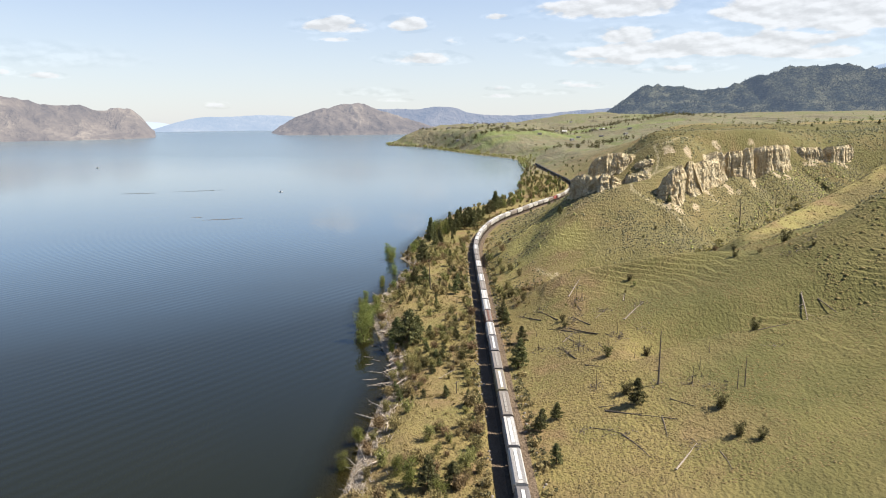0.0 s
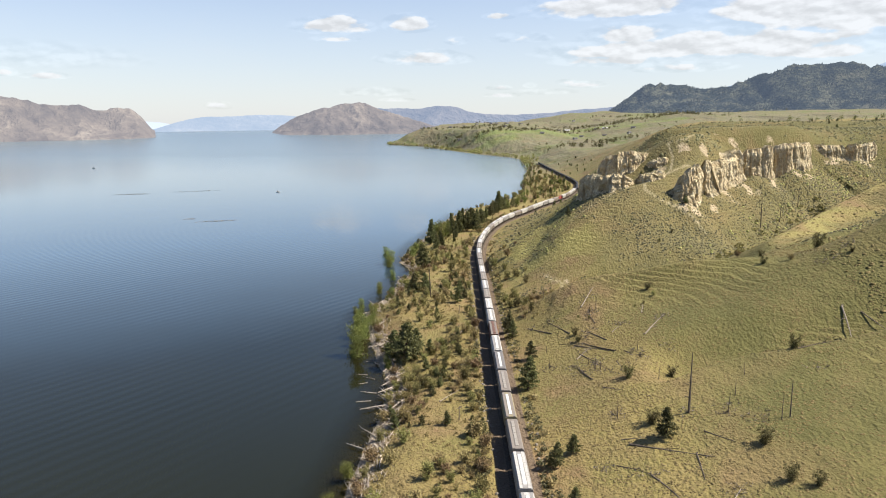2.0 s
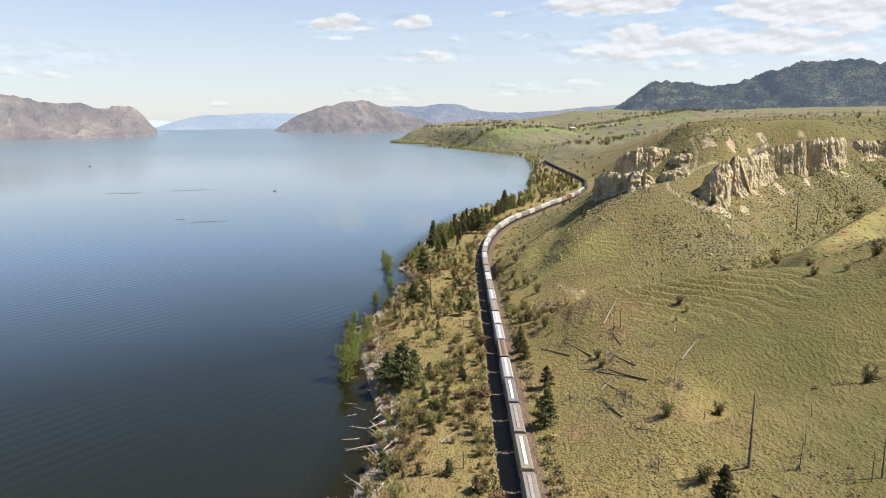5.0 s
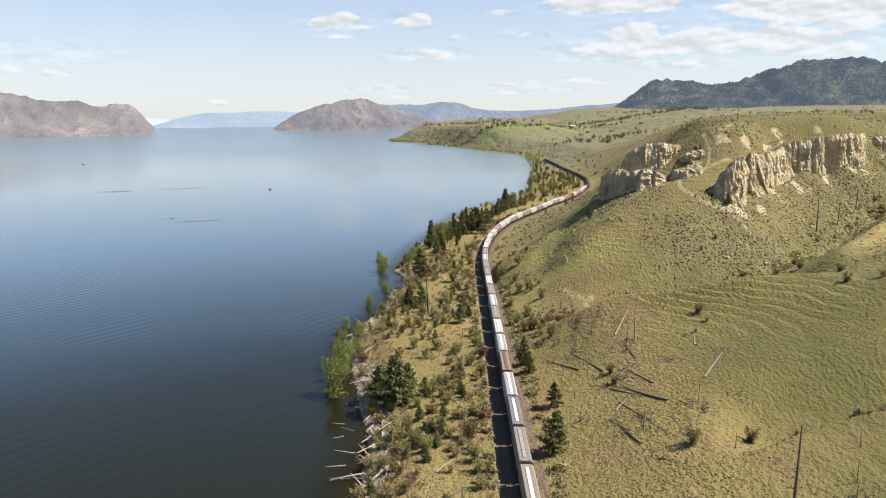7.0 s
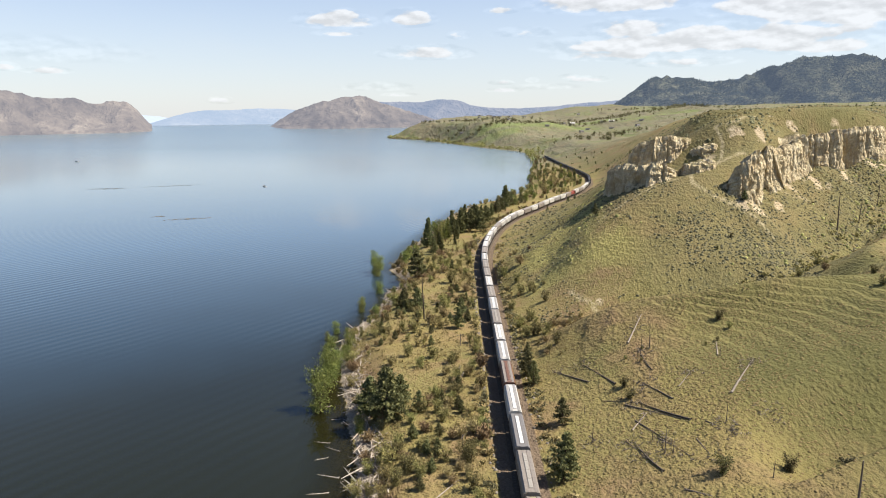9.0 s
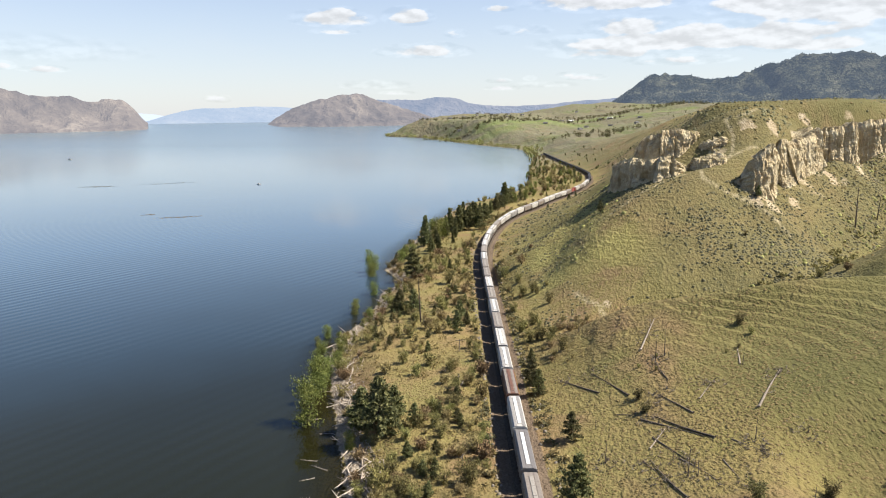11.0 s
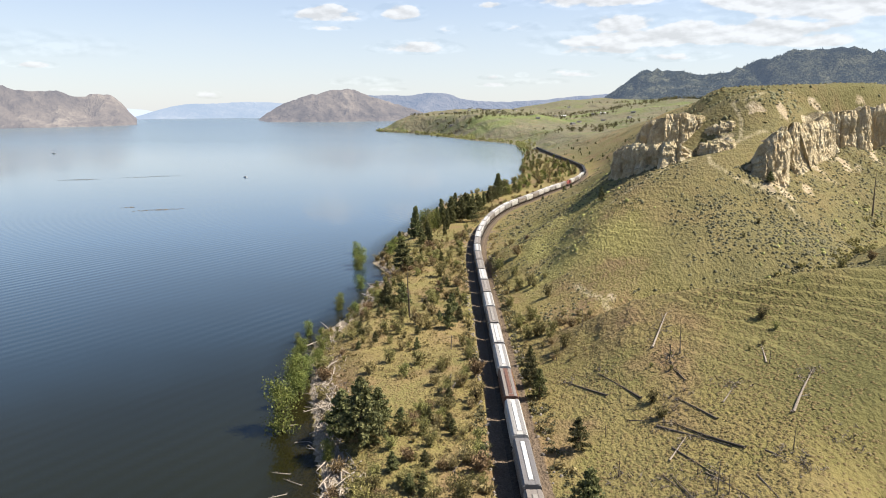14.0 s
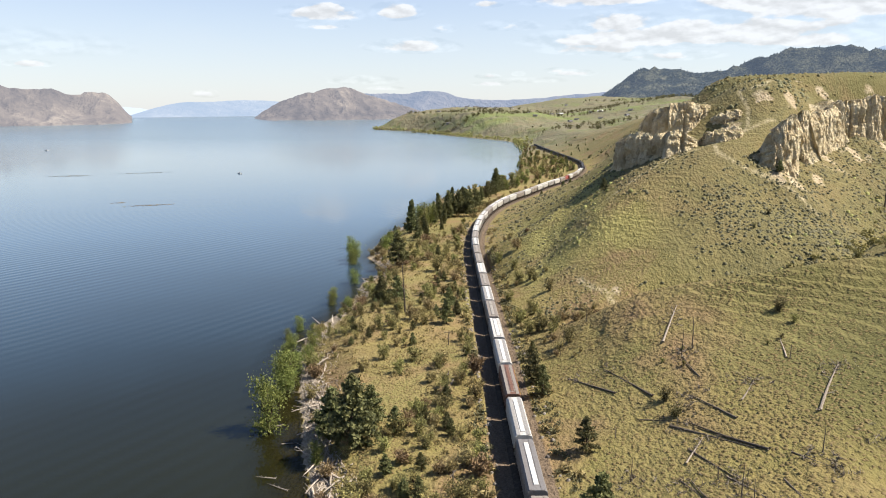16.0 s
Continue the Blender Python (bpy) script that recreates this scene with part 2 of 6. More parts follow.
def bluff_shader(n):
    p = place(n)
    beds = n.noise(n.scaled(p, (0.35, 0.35, 0.6)), 0.5, 6, 0.65)
    streak = n.noise(n.scaled(p, (1.0, 1.0, 0.12)), 0.5, 6, 0.65)
    fine = n.noise(p, 2.2, 6, 0.7)
    col = n.ramp(beds, [(0.3, (0.385, 0.295, 0.172)), (0.5, (0.51, 0.425, 0.272)), (0.7, (0.58, 0.51, 0.365))])
    col = n.mix(n.remap(streak, 0.56, 0.8, 0.0, 0.42), col, (0.23, 0.16, 0.0828))
    col = n.mix(n.remap(fine, 0.52, 0.8, 0.0, 0.35), col, (0.192, 0.134, 0.0736))
    col = n.mix(n.remap(n.noise(p, 0.13, 5, 0.65), 0.52, 0.7, 0.0, 0.4), col, (0.27, 0.20, 0.115))
    up = n.add("ShaderNodeSeparateXYZ", ins={0: n.add("ShaderNodeNewGeometry").outputs["True Normal"]}).outputs[2]
    cap = n.math("MULTIPLY", n.remap(up, 0.62, 0.9), n.remap(n.noise(p, 0.3, 4), 0.4, 0.55))
    col = n.mix(cap, col, (0.121, 0.109, 0.0448))
    crack = n.noise(n.scaled(p, (1.0, 1.0, 0.22)), 1.1, 5, 0.7)
    split = n.math("ABSOLUTE", n.math("SUBTRACT", n.noise(n.scaled(p, (1.0, 1.0, 0.3)), 0.9, 3, 0.6), 0.5))
    col = n.mix(n.remap(split, 0.03, 0.0, 0.0, 0.3), col, (0.16, 0.11, 0.06))
    h = n.math("ADD", n.math("MULTIPLY", n.remap(split, 0.06, 0.0, 0.0, -0.5), 1.0), n.math("ADD", n.math("MULTIPLY", fine, 0.8), n.math("ADD", n.math("MULTIPLY", beds, 0.9), n.math("MULTIPLY", crack, 0.7))))
    return principled(n, col, 0.95, normal=bump(n, h, 1.0, 0.5), **{"Specular IOR Level": 0.1})


def leaf_shader(dark, light, trans=0.25):
    def build(n):
        isle = n.add("ShaderNodeNewGeometry").outputs["Random Per Island"]
        ob = n.add("ShaderNodeObjectInfo").outputs["Random"]
        col = n.mix(isle, dark, light)
        hue = n.add("ShaderNodeHueSaturation", ins={"Hue": n.remap(ob, 0, 1, 0.475, 0.52), "Value": n.remap(ob, 0, 1, 0.75, 1.2), "Color": col}).outputs[0]
        a = principled(n, hue, 0.75, **{"Specular IOR Level": 0.2})
        b = n.add("ShaderNodeBsdfTranslucent", ins={0: hue}).outputs[0]
        return n.add("ShaderNodeMixShader", ins={0: trans, 1: a, 2: b}).outputs[0]
    return build


def wood_shader(dark, light):
    def build(n):
        c = n.add("ShaderNodeTexCoord").outputs["Object"]
        g = n.noise(n.scaled(c, (6, 6, 0.7)), 1.6, 6, 0.65)
        ob = n.add("ShaderNodeObjectInfo").outputs["Random"]
        col = n.mix(n.remap(g, 0.3, 0.7), dark, light)
        col = n.add("ShaderNodeHueSaturation", ins={"Value": n.remap(ob, 0, 1, 0.7, 1.25), "Color": col}).outputs[0]
        return principled(n, col, 0.9, normal=bump(n, g, 0.7, 0.05), **{"Specular IOR Level": 0.2})
    return build


def paint_shader(color, grime=(0.0768, 0.0576, 0.0416), amount=0.5, rough=0.55):
    def build(n):
        c = n.add("ShaderNodeTexCoord").outputs["Object"]
        ob = n.add("ShaderNodeObjectInfo").outputs["Random"]
        at = n.add("ShaderNodeVectorMath", {0: c, 1: n.add("ShaderNodeCombineXYZ", {0: n.math("MULTIPLY", ob, 50.0)}).outputs[0]}).outputs[0]
        streak = n.noise(n.scaled(at, (1.5, 1.5, 0.25)), 1.1, 6, 0.65)
        fine = n.noise(at, 3.5, 5, 0.6)
        col = n.mix(n.remap(streak, 0.45, 0.75, 0.0, amount), color, grime)
        col = n.mix(n.remap(fine, 0.5, 0.75, 0.0, amount * 0.6), col, grime)
        return principled(n, col, n.remap(fine, 0.3, 0.7, rough - 0.1, rough + 0.2))
    return build


def rough_shader(stops, scale=0.02, spread=(1, 1, 1), strength=0.6, distance=2.0):
    """Rock, scrub or forest seen from afar: two scales of variation over the given colours."""
    def build(n):
        p = n.scaled(place(n), spread)
        a, b = n.noise(p, scale, 6, 0.62), n.noise(p, scale * 7, 5, 0.65)
        col = n.ramp(n.math("ADD", n.math("MULTIPLY", a, 0.6), n.math("MULTIPLY", b, 0.4)), stops)
        return principled(n, col, 0.95, normal=bump(n, b, strength, distance), **{"Specular IOR Level": 0.1})
    return build


def slope_shader(stops, scale=0.006, relief=30.0):
    """A far dry hillside: broad tones, with gullies that run down the slope."""
    def build(n):
        p = place(n)
        a = n.noise(p, scale * 0.6, 5, 0.55)
        g = n.noise(n.scaled(p, (1.0, 1.0, 0.35)), scale * 1.8, 6, 0.6, 0.5)
        f = n.noise(p, scale * 9, 4, 0.6)
        col = n.ramp(n.math("ADD", n.math("MULTIPLY", a, 0.55), n.math("ADD", n.math("MULTIPLY", g, 0.3), n.math("MULTIPLY", f, 0.15))), stops)
        return principled(n, col, 0.95, normal=bump(n, n.math("ADD", g, n.math("MULTIPLY", f, 0.12)), 0.9, relief), **{"Specular IOR Level": 0.1})
    return build


def haze_glow(build, glow, amount):
    """A far backdrop: its surface, with the haze of kilometres of air painted on as emission."""
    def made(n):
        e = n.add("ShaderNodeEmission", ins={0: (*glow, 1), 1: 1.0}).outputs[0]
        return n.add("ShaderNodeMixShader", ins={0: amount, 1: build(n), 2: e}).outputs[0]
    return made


M = {}
M["ground"] = material("grassland", ground_shader)
M["water"] = material("lake_water", water_shader)
M["bluff"] = material("silt_bluff", bluff_shader)
M["pine"] = material("pine_needles", leaf_shader((0.054, 0.062, 0.026), (0.185, 0.182, 0.074), 0.35))
M["olive"] = material("shrub_leaves", leaf_shader((0.10, 0.096, 0.035), (0.275, 0.25, 0.093)))
M["brown"] = material("bare_shrub_twigs", leaf_shader((0.135, 0.10, 0.05), (0.31, 0.24, 0.115), 0.25))
M["tan"] = material("willow_leaves", leaf_shader((0.12, 0.102, 0.041), (0.31, 0.26, 0.102), 0.3))
M["green"] = material("cottonwood_leaves", leaf_shader((0.085, 0.105, 0.027), (0.225, 0.245, 0.068), 0.38))
M["dark_olive"] = material("slope_shrub_leaves", leaf_shader((0.055, 0.050, 0.021), (0.150, 0.130, 0.054)))
M["sage"] = material("sagebrush_leaves", leaf_shader((0.064, 0.062, 0.032), (0.135, 0.125, 0.062), 0.05))
M["grass"] = material("bunch_grass", leaf_shader((0.144, 0.118, 0.0422), (0.182, 0.15, 0.0544), 0.1))
M["dead_twig"] = material("dead_twigs", leaf_shader((0.085, 0.068, 0.052), (0.20, 0.165, 0.13), 0.0))
M["bark"] = material("pine_bark", wood_shader((0.0352, 0.0256, 0.0192), (0.0959, 0.0672, 0.048)))
M["burnt"] = material("charred_wood", wood_shader((0.045, 0.036, 0.028), (0.15, 0.122, 0.092)))
M["old_log"] = material("greyed_log_wood", wood_shader((0.12, 0.098, 0.076), (0.30, 0.255, 0.205)))
M["grey_wood"] = material("weathered_wood", wood_shader((0.17, 0.14, 0.11), (0.42, 0.365, 0.30)))
M["gravel"] = material("ballast", rough_shader([(0.3, (0.030, 0.024, 0.019)), (0.5, (0.065, 0.052, 0.040)), (0.7, (0.125, 0.102, 0.078))], 1.5, (1, 1, 1), 0.8, 0.1))
M["stone"] = material("field_stone", rough_shader([(0.3, (0.102, 0.0861, 0.0704)), (0.5, (0.173, 0.15, 0.125)), (0.7, (0.256, 0.23, 0.198))], 1.2, (1, 1, 1), 0.6, 0.08))
M["tie"] = material("creosoted_tie", wood_shader((0.0192, 0.0153, 0.0128), (0.0576, 0.0448, 0.0352)))
M["rail"] = material("rusty_rail", paint_shader((0.102, 0.064, 0.0448), (0.064, 0.032, 0.0192), 0.6, 0.45))
M["steel"] = material("dark_running_gear", paint_shader((0.0224, 0.0205, 0.0192), (0.064, 0.0448, 0.032), 0.6, 0.6))
M["car_light"] = material("light_grey_paint", paint_shader((0.371, 0.358, 0.333)))
M["car_grey"] = material("grey_paint", paint_shader((0.211, 0.202, 0.192)))
M["car_dark"] = material("dark_grey_paint", paint_shader((0.128, 0.121, 0.118)))
M["car_taupe"] = material("taupe_paint", paint_shader((0.173, 0.15, 0.128)))
M["car_olive"] = material("faded_tan_paint", paint_shader((0.211, 0.182, 0.109)))
M["car_brown"] = material("oxide_brown_paint", paint_shader((0.109, 0.048, 0.0288)))
M["car_black"] = material("black_paint", paint_shader((0.0141, 0.0141, 0.0153), (0.0576, 0.0448, 0.0352), 0.5))
M["hatch_white"] = material("white_hatch", paint_shader((0.499, 0.493, 0.473), (0.192, 0.166, 0.128), 0.2))
M["hatch_grey"] = material("grey_hatch", paint_shader((0.23, 0.211, 0.185), (0.0959, 0.0768, 0.0576), 0.4))
M["yellow"] = material("yellow_paint", paint_shader((0.397, 0.256, 0.032), (0.128, 0.0768, 0.0384), 0.4))
M["red"] = material("red_paint", paint_shader((0.211, 0.0384, 0.0288), (0.064, 0.032, 0.0256), 0.25))
M["glass"] = material("dark_glass", lambda n: principled(n, (0.0064, 0.00768, 0.00894), 0.1))
M["white"] = material("white_gelcoat", paint_shader((0.512, 0.512, 0.499), (0.256, 0.243, 0.211), 0.15))
M["wall"] = material("pale_siding", paint_shader((0.269, 0.249, 0.224), (0.192, 0.166, 0.128), 0.3))
M["roofing"] = material("asphalt_roofing", paint_shader((0.0576, 0.0544, 0.0544), (0.102, 0.0894, 0.0768), 0.4))
SCRUB = [(0.38, (0.030, 0.027, 0.025)), (0.46, (0.066, 0.056, 0.047)), (0.54, (0.105, 0.088, 0.070)), (0.64, (0.215, 0.185, 0.144))]
FOREST = [(0.36, (0.008, 0.013, 0.011)), (0.45, (0.015, 0.021, 0.015)), (0.51, (0.045, 0.048, 0.028)), (0.57, (0.10, 0.098, 0.056)), (0.66, (0.16, 0.148, 0.095))]
# far hills and forest: bluish air haze is put in as a glow
M["far_scrub"] = material("far_dry_hillside", haze_glow(slope_shader(SCRUB, 0.006, 55.0), (0.371, 0.384, 0.461), 0.24))
M["far_forest"] = material("far_wooded_mountain", haze_glow(rough_shader(FOREST, 0.011, (1, 1, 1.5), 1.0, 40.0), (0.256, 0.333, 0.473), 0.14))
M["far_blue"] = material("distant_ridge", haze_glow(rough_shader(SCRUB, 0.004, (1, 1, 1.6), 0.6, 40.0), (0.294, 0.371, 0.486), 0.68))
M["far_pale"] = material("hazy_ridge", haze_glow(rough_shader(SCRUB, 0.004, (1, 1, 1.6), 0.5, 40.0), (0.448, 0.512, 0.614), 0.8))
M["far_mid"] = material("far_ridge", haze_glow(slope_shader(SCRUB, 0.004, 70.0), (0.23, 0.301, 0.435), 0.45))
M["far_trees"] = material("far_conifers", haze_glow(leaf_shader((0.0103, 0.0153, 0.00959), (0.0256, 0.032, 0.0166), 0.05), (0.256, 0.333, 0.473), 0.12))

# ---- lie of the land ----


def smooth(a, b, v):
    t = np.clip((v - a) / (b - a), 0, 1)
    return t * t * (3 - 2 * t)


_grids = [np.random.default_rng(100 + i).random((256, 256)) for i in range(3)]


def value_noise(x, y, which=0):
    """Smooth value noise on a unit lattice, -1 to 1."""
    g = _grids[which]
    i, j = np.floor(x).astype(int), np.floor(y).astype(int)
    u, v = x - i, y - j
    u, v = u * u * (3 - 2 * u), v * v * (3 - 2 * v)
    a, b = g[i % 256, j % 256], g[(i + 1) % 256, j % 256]
    c, d = g[i % 256, (j + 1) % 256], g[(i + 1) % 256, (j + 1) % 256]
    return 2 * ((a * (1 - u) + b * u) * (1 - v) + (c * (1 - u) + d * u) * v) - 1


def fbm(x, y, octaves=4, which=0):
    x, y = np.asarray(x, float), np.asarray(y, float)
    z, a = 0.0, 1.0
    for k in range(octaves):
        z, a = z + a * value_noise(x * 2**k + 17.3 * k, y * 2**k - 9.1 * k, (which + k) % 3), a * 0.5
    return z / 1.9


TRACK_Y = [-300, 0, 126, 200, 300, 400, 425, 457, 492, 524, 556, 587, 614, 664, 713, 771, 842, 921, 995, 1097, 1246, 1447, 5000]
TRACK_X = [18, 15, 13.4, 12.3, 11.1, 9.9, 10.3, 12.4, 16.7, 22.7, 31, 42, 54, 73, 95, 117, 136, 149, 151, 150, 150, 152, 330]
SHORE_Y = [-300, 0, 137, 162, 202, 227, 242, 264, 295, 309, 326, 353, 378, 397, 426, 468, 513, 553, 623, 678, 720, 855, 1024, 1362, 1700, 1790, 2008, 2758, 2900, 3000, 3150, 3400, 4200, 5200]
SHORE_X = [-40, -30, -26, -25, -22, -23, -28, -33, -40, -41, -38, -33, -33, -27, -37, -34, -28, -21, -12, 3, 28, 76, 90, 125, 138, 128, 47, -160, -300, -320, -300, -240, -260, -260]


def blended(y, ys, xs):
    """Eased interpolation: the mean of a small window over the straight one."""
    return sum(np.interp(y + d, ys, xs) for d in (-9, -4.5, 0, 4.5, 9)) / 5


def track_x(y):
    return blended(y, TRACK_Y, TRACK_X)


def shore_x(y):
    return np.interp(y, SHORE_Y, SHORE_X) + 1.6 * fbm(np.asarray(y) * 0.11, np.asarray(y) * 0 + 3.3, 3)


# swells and hollows of the hillside: x, y, height, two radii, turn
FOLDS = [(157, 334, -35.6, 48, 43, 0.07), (93, 274, -27.2, 47, 32, 0.16), (52, 356, 13.3, 38, 25, 0.47), (108, 267, 19.2, 95, 30, -0.06),
         (151, 448, 34.3, 54, 27, -0.08), (70, 390, 16.7, 32, 53, 0.33), (242, 283, -32.9, 50, 141, -0.04), (114, 168, -15.5, 48, 127, -0.19),
         (180, 400, -42.5, 91, 28, 0.37), (118, 376, 30.6, 36, 21, 0.54), (253, 806, 31.9, 83, 418, -0.24), (124, 405, 27.3, 37, 21, -0.20)]
GULLY = [(27, 296, 8.5), (42, 298, 11.5), (62, 297, 14.5), (85, 299, 18.5), (106, 305, 23.5), (126, 326, 25.5), (160, 367, 27), (190, 385, 34)]
# the shoulder's crest line in front of the gully: x, y, height
CREST = [(25, 287, 9.5), (33, 284, 14.6), (37, 283.5, 17.3), (44.5, 281, 21.6), (52.5, 277, 24.6), (62, 272, 27), (74, 268.5, 30.4), (84, 266, 32.8), (95, 264, 34), (112, 261, 35.2), (135, 266, 39), (158, 279, 43.5), (188, 299, 49.5)]
# the grassy spur between the shoulder and the gully
SPUR = [(114, 290, 34.5), (125, 299, 36), (143, 316, 39), (168, 341, 42), (188, 354, 46.5), (209, 365, 55), (229, 374, 63)]
DRAW = [(50, 186), (60, 189.5), (71, 193.5), (79, 194), (91, 194.5), (105, 195), (130, 194), (150, 193)]  # lip of a shallow draw
# foot of the silt bluffs, where talus leans on it: x, y, height
TALUS = [(63, 388, 40.5), (68, 376, 42.5), (76, 369, 44), (88, 366, 47), (98, 358, 47), (108, 352, 44.5), (114, 355, 42.5), (122, 364, 45), (136, 379, 48), (150, 390, 51), (157, 397, 54.5), (172, 404, 51.5), (184, 410, 56), (200, 422, 57), (208, 436, 60.5), (232, 437, 60.5), (254, 446, 59)]
BED = 5.5  # top of the ballast


def along_line(x, y, line):
    """For places: the distance to a line of (x, y, height), the height at its nearest point, and the side (1: left of its way)."""
    near, top, over = np.full(x.shape, 1e3), np.zeros(x.shape), np.zeros(x.shape)
    for (ax, ay, az), (bx, by, bz) in zip(line, line[1:]):
        t = np.clip(((x - ax) * (bx - ax) + (y - ay) * (by - ay)) / ((bx - ax) ** 2 + (by - ay) ** 2), 0, 1)
        r = np.hypot(x - ax - t * (bx - ax), y - ay - t * (by - ay))
        side = np.sign((bx - ax) * (y - ay) - (by - ay) * (x - ax))
        over, top, near = np.where(r < near, side, over), np.where(r < near, az + t * (bz - az), top), np.minimum(near, r)
    return near, top, over


def far_lift(y):
    """Lake and land climb gently far off, so that they close against the horizon within sight."""
    return 68 * smooth(2600, 5400, y)


def height(x, y):
    """The ground's height over the lake at any place."""
    x, y = np.asarray(x, float), np.asarray(y, float)
    d, e = x - shore_x(y), x - track_x(y)
    # hillside above the track
    rise = np.maximum(e - 4, 0)
    hill = 5.4 + 88 * (1 - np.exp(-((rise / 165) ** 1.35)))
    folds = 0.0
    for cx, cy, a, sx, sy, th in FOLDS:
        c, s = math.cos(th), math.sin(th)
        u, v = (x - cx) * c + (y - cy) * s, -(x - cx) * s + (y - cy) * c
        folds = folds + a * np.exp(-((u / sx) ** 2) - (v / sy) ** 2)
    hill = hill + folds / (1 + np.exp(-np.clip((e - 23) / 6.5, -40, 40)))
    cap = 80 + 0.03 * np.clip(x - 150, -60, 400)  # the plateau's rim
    hill = cap - 3 * np.logaddexp(0, (cap - hill) / 3)
    # terraces and rolling grassland far up the lake
    far = 3 + 24 * smooth(18, 120, d) + 18 * smooth(150, 700, d) + 66 * smooth(200, 850, x) * smooth(1300, 2600, y) + 26 * smooth(500, 2200, x) + 38 * smooth(10, 150, d) * smooth(1900, 2500, y) * smooth(4600, 3500, y) * smooth(520, 120, x) + (10 + 9 * smooth(1600, 2400, y)) * fbm(x / 200, y / 330, 4) * smooth(30, 300, d) + 6 * np.abs(fbm(x / 90 + 0.3 * y / 90, y / 260, 3, 2)) * smooth(40, 200, d)
    hill = hill + (far - hill) * smooth(1000, 1750, y)
    hill = hill + smooth(14, 60, e) * (1.3 * fbm(x / 38, y / 38, 3) + 0.35 * fbm(x / 7, y / 7, 2, 1))
    # gullies that run down the slopes up the line
    furrow = np.abs(fbm(y / 52 + x / 240 + 5, x / 150, 3, 1)) * 9 + np.abs(fbm(y / 19 + x / 90, x / 80, 2)) * 2.2
    hill = hill + (2.5 - furrow) * smooth(455, 540, y) * smooth(1500, 1100, y) * smooth(18, 80, e)
    # no slope above the track is steeper than dry silt lies
    lie = 8.4 + 0.69 * np.maximum(e - 5, 0)
    hill = np.where(y < 1000, lie - 1.2 * np.logaddexp(0, (lie - hill) / 1.2), hill)
    # the shoulder, gentle in front and steep behind its crest
    near, top, over = along_line(x, y, CREST)
    front = np.exp(-((near / np.where(over > 0, 11, 12.5)) ** 1.35))
    ends = smooth(19, 40, x) * smooth(215, 180, x)
    hill = hill + (top - hill) * front * ends
    near, top, over = along_line(x, y, SPUR)
    hill = hill + (top - hill) * np.exp(-((near / np.where(over > 0, 10, 26)) ** 1.6)) * smooth(108, 126, x) * smooth(262, 285, y)
    # a shallow draw behind its own lip
    behind = y - np.interp(x, [p[0] for p in DRAW], [p[1] for p in DRAW])
    hill = hill + (0.6 * np.exp(-((behind / 7) ** 2)) - 5.4 * smooth(-0.5, 4.5, behind) * smooth(30, 8, behind)) * smooth(48, 64, x) * smooth(165, 130, x)
    # the gully behind it
    away, floor, side = along_line(x, y, GULLY)
    hill = hill - 0.7 * np.logaddexp(0, (hill - floor - 0.42 * away - 0.010 * away**2) / 0.7) * smooth(45, 25, away)
    # talus aprons below the bluffs
    away, foot, side = along_line(x, y, TALUS)
    apron = foot - 0.66 * away
    apron = apron + 0.8 * fbm(x / 9, y / 9, 3, 1)
    hill = np.where((y > 320) & (y < 470), hill + 0.8 * np.logaddexp(0, (apron - hill) / 0.8), hill)
    # stock trails that step along the slopes
    trails = np.sin((hill + 1.2 * fbm(x / 25, y / 25, 2)) * 2 * math.pi / 1.6)
    where = smooth(18, 40, e) * smooth(0.0, 0.5, fbm(x / 60 + 4, y / 60, 2, 2) + 0.25) * (1 - smooth(480, 640, y))
    hill = hill + 0.06 * trails * where
    # bench between the lake and the track
    bench = 0.25 + 3.4 * smooth(0, 14, d) + 0.055 * np.clip(d, 0, 40) + 0.45 * fbm(x / 9, y / 9, 3) * smooth(3, 12, d)
    bed = np.maximum(-0.05 - 0.16 * np.maximum(-d, 0), -14)
    low = np.where(d > 0, bench, bed)
    z = low + (hill - low) * np.maximum(smooth(-4, 9, e), smooth(1350, 1750, y) * (d > 0))
    z = 0.3 + (z - 0.3) * (1 - smooth(1250, 1600, y) * (1 - smooth(0, 60, d)))
    z = np.where(d <= 0, bed, z)
    # the embankment of the railway
    flat = smooth(6.0, 2.4, np.abs(e))
    return z + (BED - 0.25 - z) * flat * smooth(1500, 1300, y) + far_lift(y)


def height_at(x, y):
    return float(height(np.array([x]), np.array([y]))[0])


def mesh_of(name, verts, faces, shade=False):
    me = bpy.data.meshes.new(name)
    verts, faces = np.asarray(verts, np.float32), np.asarray(faces, np.int32)
    k = faces.shape[1]
    me.vertices.add(len(verts))
    me.vertices.foreach_set("co", verts.ravel())
    me.loops.add(faces.size)
    me.loops.foreach_set("vertex_index", faces.ravel())
    me.polygons.add(len(faces))
    me.polygons.foreach_set("loop_start", np.arange(0, faces.size, k, dtype=np.int32))
    me.polygons.foreach_set("use_smooth", np.full(len(faces), shade))
    me.update(calc_edges=True)
    return me


def grid_faces(nx, ny):
    i, j = np.meshgrid(np.arange(nx - 1), np.arange(ny - 1), indexing="ij")
    a = i * ny + j
    return np.stack([a, a + ny, a + ny + 1, a + 1], -1).reshape(-1, 4)


def steps(*runs):
    """Coordinates: (from, to, step) runs joined end to end."""
    out = [np.arange(a, b, s) for a, b, s in runs]
    return np.unique(np.round(np.concatenate(out + [np.array([runs[-1][1]])]), 3))


